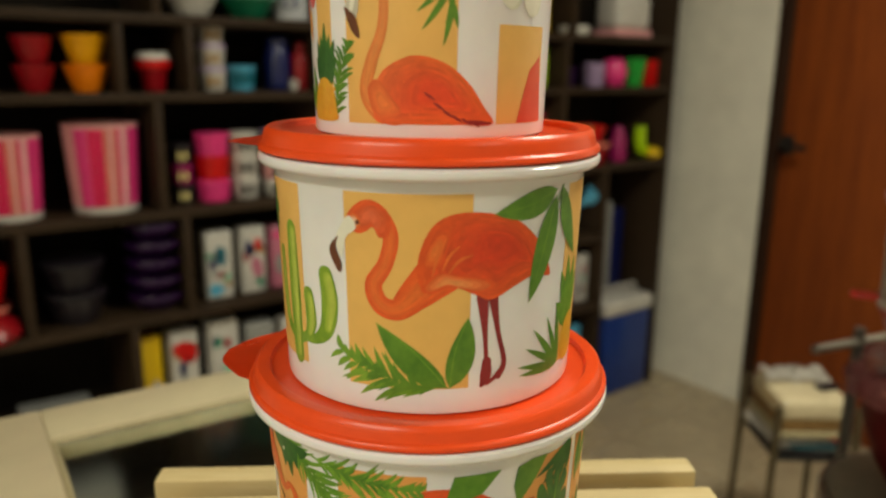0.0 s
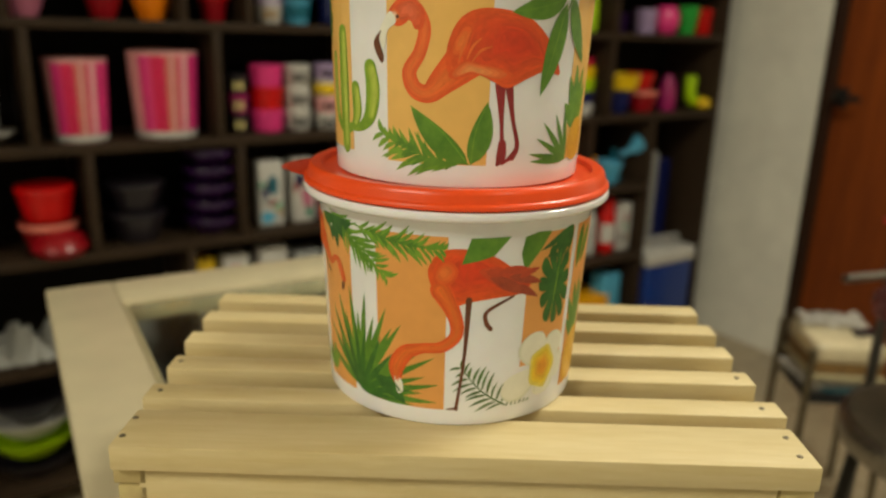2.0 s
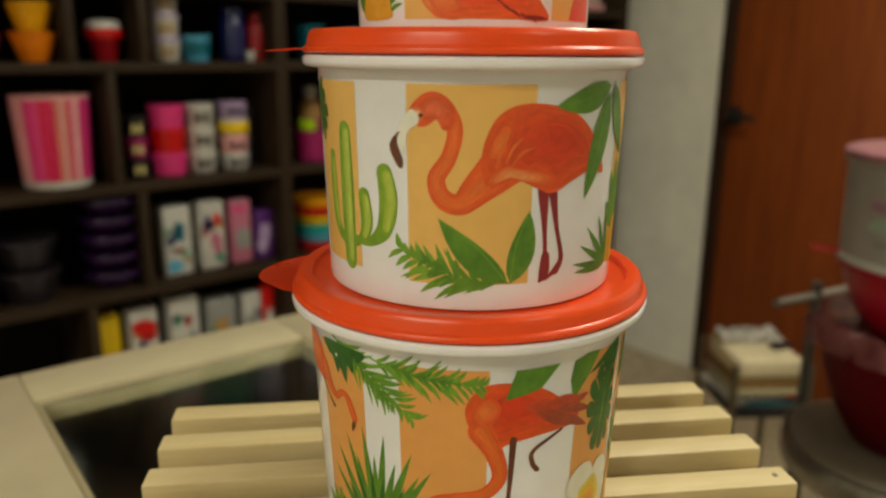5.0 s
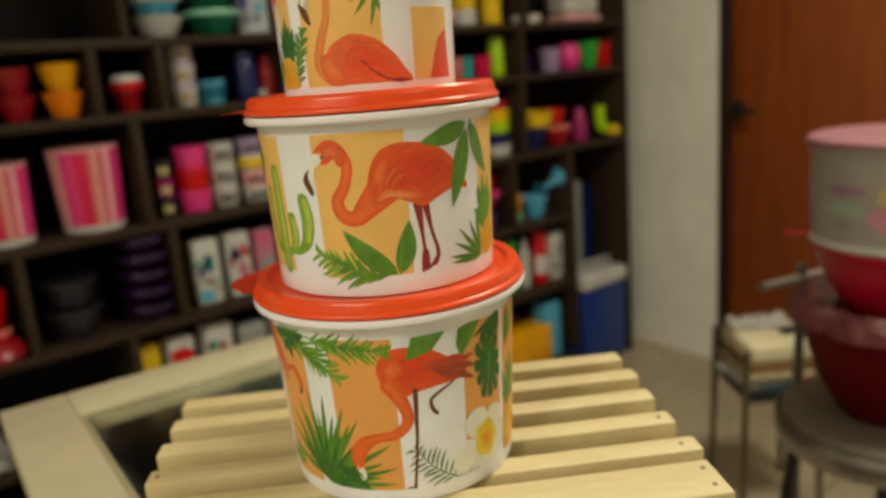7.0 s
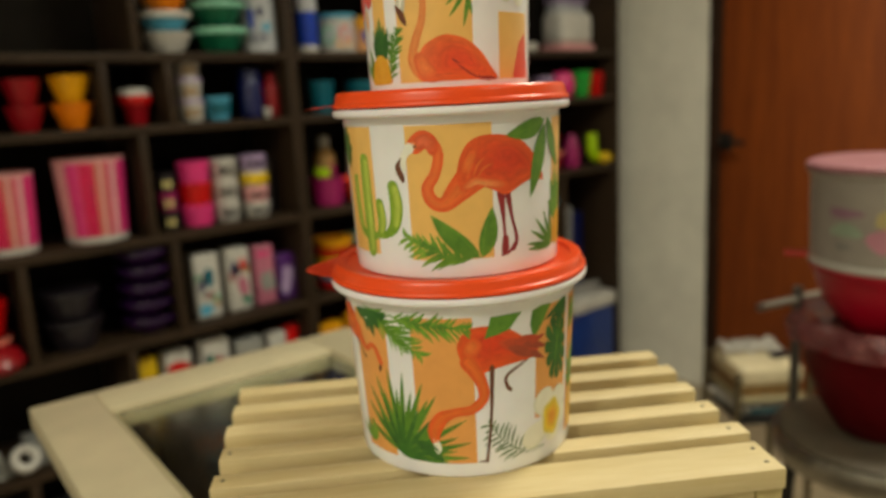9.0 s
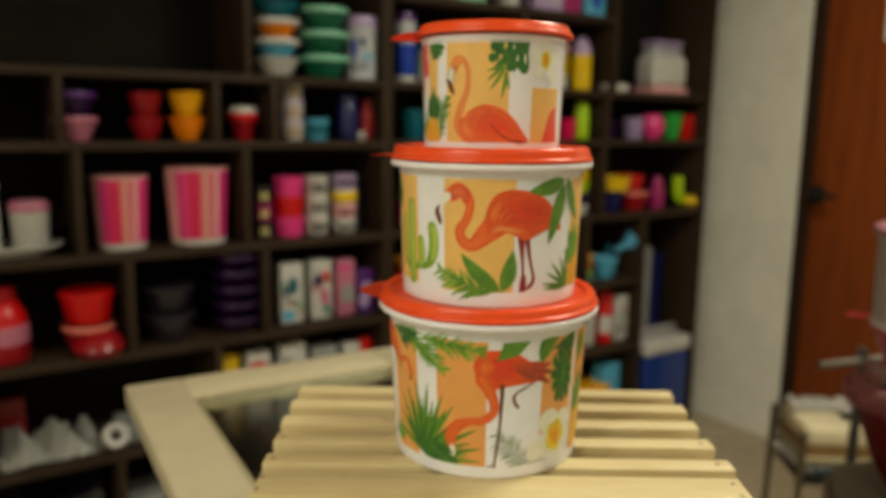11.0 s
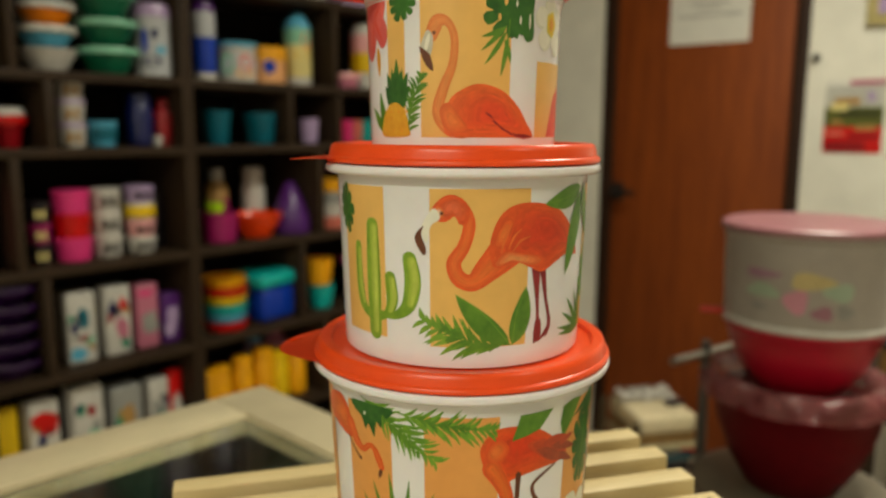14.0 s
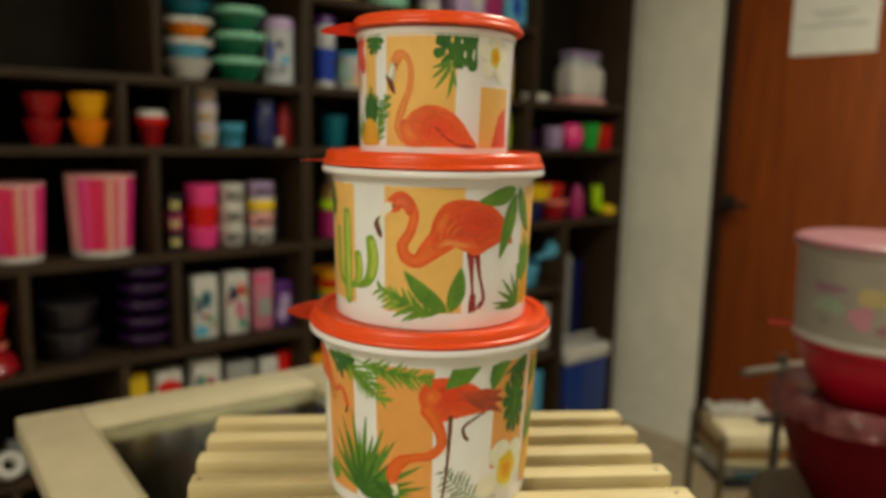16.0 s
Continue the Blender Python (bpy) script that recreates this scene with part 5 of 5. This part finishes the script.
# a grey box; navy plastic puts its shade into the colour
carton(2.400, 0.436, 0.085, 0.36, "navy", "grey tall box, shade put into its navy colour", y=1.90)

# fifth board
carton(0.336, H5, 0.066, 0.215, "yellow", "yellow and white paper packet", patches=[(0, 0.05, 0.8, 0.4, "white")])
carton(0.432, H5, 0.078, 0.215, "white", "white packet with red bow print", patches=[(0, 0.6, 0.8, 0.3, "red")])
carton(0.549, H5, 0.086, 0.225, "white", "white and pale green packet", patches=[(0.1, 0.2, 0.5, 0.3, "mint")])
carton(0.662, H5, 0.090, 0.195, "grey", "pale grey packet on shelf", patches=[(0, 0.4, 0.5, 0.3, "tan"), (-0.3, 0.3, 0.2, 0.4, "jade")])
carton(0.765, H5, 0.062, 0.190, "white", "white packet beside others", patches=[(0, 0.1, 0.8, 0.5, "grey")])
carton(0.825, H5, 0.044, 0.200, "red", "slim red and white packet", patches=[(0, 0.1, 0.8, 0.5, "white")])
for x, c, h in ((0.945, "amber", 0.165), (0.991, "amber", 0.17), (1.077, "amber", 0.185), (1.161, "amber", 0.195), (1.225, "yellow", 0.17), (1.30, "amber", 0.16)):
    bottle(x, H5, 0.075, h, c, "amber yellow slim bottle", cap=c, neck=0.8)
bottle(1.205, H5, 0.08, 0.225, "lilac", "pale blue bottle at the back", y=1.91, cap="sky")
bottle(1.305, H5, 0.09, 0.235, "mauve", "mauve bottle at the back", y=1.92, cap="mauve")
jar(1.440, H5, 0.08, 0.15, "mauve", "mauve canister on shelf")
jar(1.505, H5, 0.092, 0.135, "orange", "dark orange canister on shelf")
bottle(1.636, H5, 0.060, 0.215, "peach", "peach bottle with red cap", cap="red")
bottle(1.723, H5, 0.052, 0.225, "grey", "grey glass bottle on shelf", cap="grey")
bottle(1.822, H5, 0.078, 0.225, "green", "green bottle on lower shelf", cap="green", neck=0.8)
bottle(1.912, H5, 0.045, 0.212, "white", "slim white bottle on shelf", cap="white")
bottle(2.000, H5, 0.072, 0.230, "red", "red and white bottle on shelf", cap="red", band="white", neck=0.8)
carton(2.085, H5, 0.070, 0.205, "white", "white carton on lower shelf")

# lowest boards
dome = solid("dome_bowl", lathe([(0.10, 0), (0.105, 0.01), (0.098, 0.06), (0.07, 0.12), (0.03, 0.155), (0, 0.165)], 36), P["lilac"], "lilac upturned dome bowl", "bowl", (1.505, 1.83, H6))
carton(1.86, H6, 0.30, 0.17, "amber", "wide amber yellow box", y=1.87)
carton(2.03, H6, 0.10, 0.25, "sky", "blue box beside yellow box", y=1.80)
bowl_pile(-0.150, H6, 0.230, 0.24, ["black", "lime", "white", "black"], "green, white and black stacked bowls", y=1.83, group="stacked wide bowls")
carton(0.12, H6, 0.22, 0.16, "grey", "grey box on the lowest shelf", y=1.85)
# a heap of crumpled pale film with a white ring beside it
bm = bmesh.new()
rngw = random.Random(12)
heap = [[bm.verts.new((-0.33 + 0.29 * i / 20, 1.735 + 0.16 * j / 10, H5 + 0.003 + 0.10 * math.sin(math.pi * j / 10) ** 0.7 * (0.55 + 0.35 * math.sin(i * 0.9 + j * 0.6) + 0.10 * math.sin(i * 2.3)) * min(1, i / 2, (20 - i) / 2) + rngw.uniform(0, 0.010))) for i in range(21)] for j in range(11)]
for r0, r1 in zip(heap, heap[1:]):
    for i in range(20):
        bm.faces.new((r0[i], r0[i + 1], r1[i + 1], r1[i]))
bmesh.ops.solidify(bm, geom=bm.faces[:], thickness=0.001)
solid("crumpled_film", bm, P["clear"], "heap of crumpled pale film on lower shelf", "plastic film", (0, 0, 0))
ring = solid("lid_ring", lathe([(0.018, 0.006), (0.030, 0), (0.042, 0.004), (0.045, 0.018), (0.040, 0.032), (0.026, 0.034), (0.019, 0.026), (0.018, 0.006)], 32), P["white"], "white plastic ring leaning on crumpled film", "ring", (-0.012, 1.745, H5 + 0.036))
ring.rotation_euler = (radians(52), 0, radians(12))
ring.scale = (0.86, 0.86, 0.86)
carton(-0.255, H5, 0.07, 0.15, "darkred", "small dark red carton behind crumpled film", y=1.915)
carton(0.10, H5, 0.18, 0.05, "grey", "flat grey carton on shelf", y=1.83)

cooler = thing("cooler_box", "dark blue picnic cooler with white lid", "cooler", (2.335, 1.825, 0))
part("body", box((0.29, 0.22, 0.365), (0, 0, 0), 0.015, 3), P["cooler"], cooler)
part("lid", box((0.305, 0.235, 0.065), (0, 0, 0.366), 0.014, 3), P["white"], cooler, "white lid")
part("handle", tube([(-0.158, 0, 0.35), (-0.163, 0, 0.44), (-0.12, 0, 0.452), (0.12, 0, 0.452), (0.163, 0, 0.44), (0.158, 0, 0.35)], 0.007, 8), P["white"], cooler)

# ---- goods inside the counter ----
for x, y, c, w, h, t in ((0.02, 0.40, "grey", 0.09, 0.10, "small grey tub inside the counter"), (-0.03, 0.30, "tan", 0.10, 0.08, "brown tub inside the counter"), (0.12, 0.44, "grey", 0.10, 0.09, "grey tub inside the counter"),
                         (0.10, 0.25, "tan", 0.09, 0.06, "low brown tub inside the counter"), (-0.05, 0.12, "teal", 0.10, 0.08, "teal tub inside the counter")):
    jar(x, 0.721, w, h, c, t, y=y, lid="grey")

# ---- the chair with packed goods ----
CH = (1.775, 0.665)
chair = thing("metal_chair", "small metal framed chair with cream padded seat", "chair", (CH[0], CH[1], 0), -38)
SEATZ = 0.456
part("seat", box((0.190, 0.215, 0.060), (0, 0, SEATZ + 0.030), 0.016, 4), material("cream vinyl", (0.66, 0.56, 0.37), 0.16, vary=0.08, scale=14, bump=0.2), chair, "cream padded seat")
# brown block paints the shade of the gap below the pad
part("seat_board", box((0.182, 0.206, 0.030), (0, 0, SEATZ), 0.003), material("brown painted shade under seat pad", (0.22, 0.12, 0.035), 0.5), chair, "brown painted shade under seat pad")
part("seat_frame", box((0.198, 0.222, 0.016), (0, 0, SEATZ - 0.0165), 0.004), CREAM_DARK, chair, "cream seat frame")
for x in (-0.106, 0.106):
    for y in (-0.116, 0.116):
        part("leg", tube([(x, y, SEATZ + 0.075), (x * 1.04, y * 1.04, 0.22), (x * 1.09, y * 1.09, 0.004)], 0.010), material("bronze grey tube", (0.16, 0.13, 0.08), 0.4, metal=0.7), chair, "bronze grey metal leg")
part("lower_shelf", box((0.200, 0.225, 0.008), (0, 0, 0.372), 0.003), BLACKMETAL, chair)
# a crumpled film bag along the back of the seat
bm = bmesh.new()
rngf = random.Random(5)
grid = [[bm.verts.new((-0.092 + 0.184 * i / 14, 0.01 + 0.095 * j / 6, 0.002 + 0.026 * math.sin(math.pi * j / 6) * (0.7 + 0.3 * math.sin(i * 1.7)) + rngf.uniform(0, 0.014))) for i in range(15)] for j in range(7)]
for r0, r1 in zip(grid, grid[1:]):
    for i in range(14):
        bm.faces.new((r0[i], r0[i + 1], r1[i + 1], r1[i]))
bmesh.ops.solidify(bm, geom=bm.faces[:], thickness=0.001)
solid("film_bag", bm, FILM, "crumpled clear film bag on cream seat", "plastic bag", (CH[0], CH[1], SEATZ + 0.0885), -38)
solid("wallet", box((0.060, 0.034, 0.012), (0, 0, 0), 0.003), P["black"], "small flat black wallet on cream seat", "wallet", (CH[0] + 0.035, CH[1] - 0.055, SEATZ + 0.0905), -20)
mags = thing("magazine_pile", "pile of colourful magazines under chair seat", "magazines", (CH[0], CH[1], 0.381), -38)
for i, c in enumerate(("black", "grey", "teal", "white", "grey")):
    m = part("magazine", box((0.15 + 0.02 * (i % 2), 0.19, 0.009), (0, 0, 0), 0.002), P[c], mags)
    m.matrix_basis = pose(0.02 * (i % 3) - 0.02, 0.01 * (i % 2), 0.0095 * i, 0, 0, 5 * i - 9)

part("magazine", box((0.045, 0.10, 0.010), (0.070, -0.055, 0.0485), 0.002), P["red"], mags, "red booklet")

# ---- the stool with the bowls ----
SX, SY = 1.124, 0.089
stool = thing("round_stool", "round grey metal stool with splayed legs", "stool", (SX, SY, 0))
part("seat", lathe([(0, 0.712), (0.168, 0.712), (0.180, 0.706), (0.184, 0.694), (0.180, 0.682), (0.165, 0.678), (0, 0.678)], 48), material("worn grey vinyl", (0.16, 0.132, 0.095), 0.45, vary=0.1, scale=14, bump=0.2), stool, "grey padded seat")
part("seat_ring", lathe([(0.176, 0.655), (0.187, 0.655), (0.191, 0.664), (0.192, 0.692), (0.189, 0.702), (0.1855, 0.702), (0.1855, 0.664), (0.176, 0.655)], 48), STEEL, stool)
for a in (20, 110, 200, 290):
    c, s = math.cos(radians(a)), math.sin(radians(a))
    part("leg", tube([(0.150 * c, 0.150 * s, 0.665), (0.18 * c, 0.18 * s, 0.33), (0.21 * c, 0.21 * s, 0.004)], 0.012), BLACKMETAL, stool)
part("foot_ring", tube([(0.190 * math.cos(radians(a)), 0.190 * math.sin(radians(a)), 0.25) for a in range(20, 381, 30)], 0.008, 8, 3), STEEL, stool)

wine = thing("mixing_bowl", "large wine red bowl wrapped in clear film", "bowl", (SX, SY, 0.7125))
part("body", lathe([(0, 0.004), (0.070, 0.004), (0.074, 0), (0.082, 0.004), (0.116, 0.06), (0.140, 0.125), (0.147, 0.165), (0.152, 0.170), (0.152, 0.178), (0.143, 0.178), (0.136, 0.125), (0.078, 0.016), (0, 0.012)], 56), WINE, wine)
part("inner_lid", lathe([(0.140, 0.172), (0.08, 0.186), (0, 0.190)], 48), WINE, wine, "wine red lid")
# crumpled film pulled over the rim
bm = bmesh.new()
rngf = random.Random(9)
ringsf = []
for j in range(12):
    f = j / 11
    row = []
    for i in range(96):
        a = 2 * math.pi * i / 96
        fold = 0.012 * math.sin(5 * a + 3 * f) + 0.008 * math.sin(11 * a + 6 * f) + 0.003 * math.sin(23 * a - 9 * f) + rngf.uniform(-0.001, 0.001)
        r = 0.098 + 0.070 * math.sin(min(1, f * 1.2) * math.pi / 2) + fold * f
        z = 0.196 + 0.028 * math.sin(f * math.pi) - 0.034 * max(0, f - 0.5) + 0.5 * fold * f
        row.append(bm.verts.new((r * math.cos(a), r * math.sin(a), z)))
    ringsf.append(row)
for p0, p1 in zip(ringsf, ringsf[1:]):
    for i in range(96):
        bm.faces.new((p0[i], p0[(i + 1) % 96], p1[(i + 1) % 96], p1[i]))
FILMBAG = material("thin cloudy film", (0.42, 0.17, 0.17), 0.22, vary=0.10, scale=25, bump=0.3, second=(0.24, 0.055, 0.06))
FILMBAG.node_tree.nodes["Principled BSDF"].inputs["Alpha"].default_value = 0.62
bmesh.ops.solidify(bm, geom=bm.faces[:], thickness=0.0006)
bag = part("film_bag", bm, FILMBAG, wine, "crumpled clear film")
bag.visible_shadow = False

red = thing("mixing_bowl", "glossy crimson bowl under a frosted container", "bowl", (SX, SY, 0.9035))
part("body", lathe([(0, 0.0), (0.062, 0.0), (0.076, 0.008), (0.106, 0.045), (0.126, 0.090), (0.134, 0.118), (0.139, 0.122), (0.139, 0.129), (0.130, 0.129), (0.122, 0.09), (0.07, 0.014), (0, 0.010)], 56), P["crimson"], red)
part("pull_tab", box((0.050, 0.030, 0.006), (0, 0, 0), 0.0025), P["red"], red, "red pull tab").matrix_basis = pose(-0.070, 0.140, 0.138, 0, 0, 117)
frost = thing("cake_container", "frosted clear container with mauve lid and faded print", "container", (SX, SY, 1.0335))
part("body", lathe([(0, 0.0), (0.128, 0.0), (0.138, 0.004), (0.141, 0.012), (0.139, 0.020), (0.143, 0.160), (0.148, 0.165), (0.148, 0.175), (0.139, 0.175), (0.133, 0.02), (0, 0.010)], 64), FROST, frost)
part("rim_band", lathe([(0.139, 0.0), (0.1435, 0.004), (0.1435, 0.010), (0.1405, 0.014)], 64), P["white"], frost, "pale lower rim")
part("lid", lathe([(0, 0.190), (0.10, 0.189), (0.13, 0.186), (0.140, 0.186), (0.147, 0.184), (0.151, 0.180), (0.151, 0.172), (0.147, 0.170), (0.14, 0.176), (0, 0.180)], 64), material("mauve translucent lid", (0.30, 0.125, 0.145), 0.36, vary=0.05, scale=8), frost, "mauve lid")
for a0, a1, z0, z1, c in ((152, 178, 0.096, 0.112, "mauve"), (184, 212, 0.082, 0.112, "amber"), (154, 178, 0.062, 0.086, "mint"), (181, 197, 0.040, 0.082, "pink"), (206, 226, 0.066, 0.096, "mint"), (199, 213, 0.032, 0.056, "burgundy"), (215, 226, 0.036, 0.060, "grey"), (158, 170, 0.040, 0.052, "grey")):
    # each faded splash has a wavy outline
    bm = bmesh.new()
    pts = []
    for k in range(18):
        t = 2 * math.pi * k / 18
        q = 1 + 0.16 * math.sin(3 * t + a0)
        a, z = radians((a0 + a1) / 2 + (a1 - a0) / 2 * q * math.cos(t)), (z0 + z1) / 2 + (z1 - z0) / 2 * q * math.sin(t)
        rad = 0.1386 + 0.029 * z
        pts.append(bm.verts.new((rad * math.cos(a), rad * math.sin(a), z)))
    mid_v = bm.verts.new(((0.1389 + 0.029 * (z0 + z1) / 2) * math.cos(radians((a0 + a1) / 2)), (0.1389 + 0.029 * (z0 + z1) / 2) * math.sin(radians((a0 + a1) / 2)), (z0 + z1) / 2))
    for k in range(18):
        bm.faces.new((pts[k], pts[(k + 1) % 18], mid_v))
    for v in bm.verts:
        rad = 0.1398 + 0.029 * v.co.z
        v.co.xy = v.co.xy.normalized() * rad
    part("faded_print", bm, FADED[c], frost)

# a dark table against the wall with packed goods
TX, TY = 2.20, -0.32
table = thing("side_table", "dark brown wooden side table against the wall", "table", (TX, TY, 0))
part("tabletop", box((0.62, 0.92, 0.028), (0, 0, 0.700), 0.004), ESPRESSO, table)
for x in (-0.28, 0.28):
    for y in (-0.42, 0.42):
        part("leg", box((0.04, 0.04, 0.700), (x, y, 0), 0.003), ESPRESSO_V, table)
part("apron", box((0.52, 0.02, 0.10), (0, 0.42, 0.599), 0.002), ESPRESSO, table)
part("apron", box((0.02, 0.80, 0.10), (-0.28, 0, 0.599), 0.002), ESPRESSO, table)
part("lower_board", box((0.52, 0.80, 0.02), (0, 0, 0.20), 0.002), ESPRESSO, table)
jar(1.99, 0.7285, 0.15, 0.09, "tan", "brown tub with dark lid on the side table", y=0.03, lid="black")
bm = lathe([(0, 0.0), (0.075, 0.0), (0.088, 0.02), (0.080, 0.06), (0.045, 0.09), (0.020, 0.105), (0.034, 0.13), (0, 0.12)], 22)
rngt = random.Random(21)
for v in bm.verts:
    v.co *= rngt.uniform(0.88, 1.12)
    v.co.z = max(0.0, v.co.z)
solid("film_bag", bm, FILM, "knotted bag of crumpled clear film on side table", "plastic bag", (2.16, 0.02, 0.7285))

# the grey bar behind the bowls
bar = thing("metal_t_stand", "grey metal T-shaped stand beside stool", "metal stand", (1.215, 0.300, 0))
part("base", lathe([(0, 0), (0.06, 0), (0.06, 0.012), (0.03, 0.02), (0, 0.02)], 32), BLACKMETAL, bar)
part("post", tube([(0, 0, 0.01), (0, 0, 0.5), (0, 0, 0.935)], 0.010), material("dull grey metal", (0.14, 0.13, 0.12), 0.4, metal=0.7), bar)
part("cross_bar", tube([(-0.120, 0.022, 0.912), (0, 0, 0.908), (0.20, -0.035, 0.902)], 0.0085), STEEL, bar)

# ---- floor tiles ----
tile_mesh = None
floor_ob = bpy.data.objects["floor"]
for i in range(11):
    for j in range(-1, 10):
        if not tile_mesh:
            bm = box((0.446, 0.446, 0.008), (0, 0, 0), 0.0015, 1)
            tile_mesh = bpy.data.meshes.new("tile")
            bm.to_mesh(tile_mesh)
            bm.free()
            tile_mesh.materials.append(TILE)
        t = new("tile", tile_mesh)
        t.parent = floor_ob
        t.matrix_basis = Matrix.Translation((-2.05 + 0.45 * i, -2.10 + 0.45 * j, 0.100))
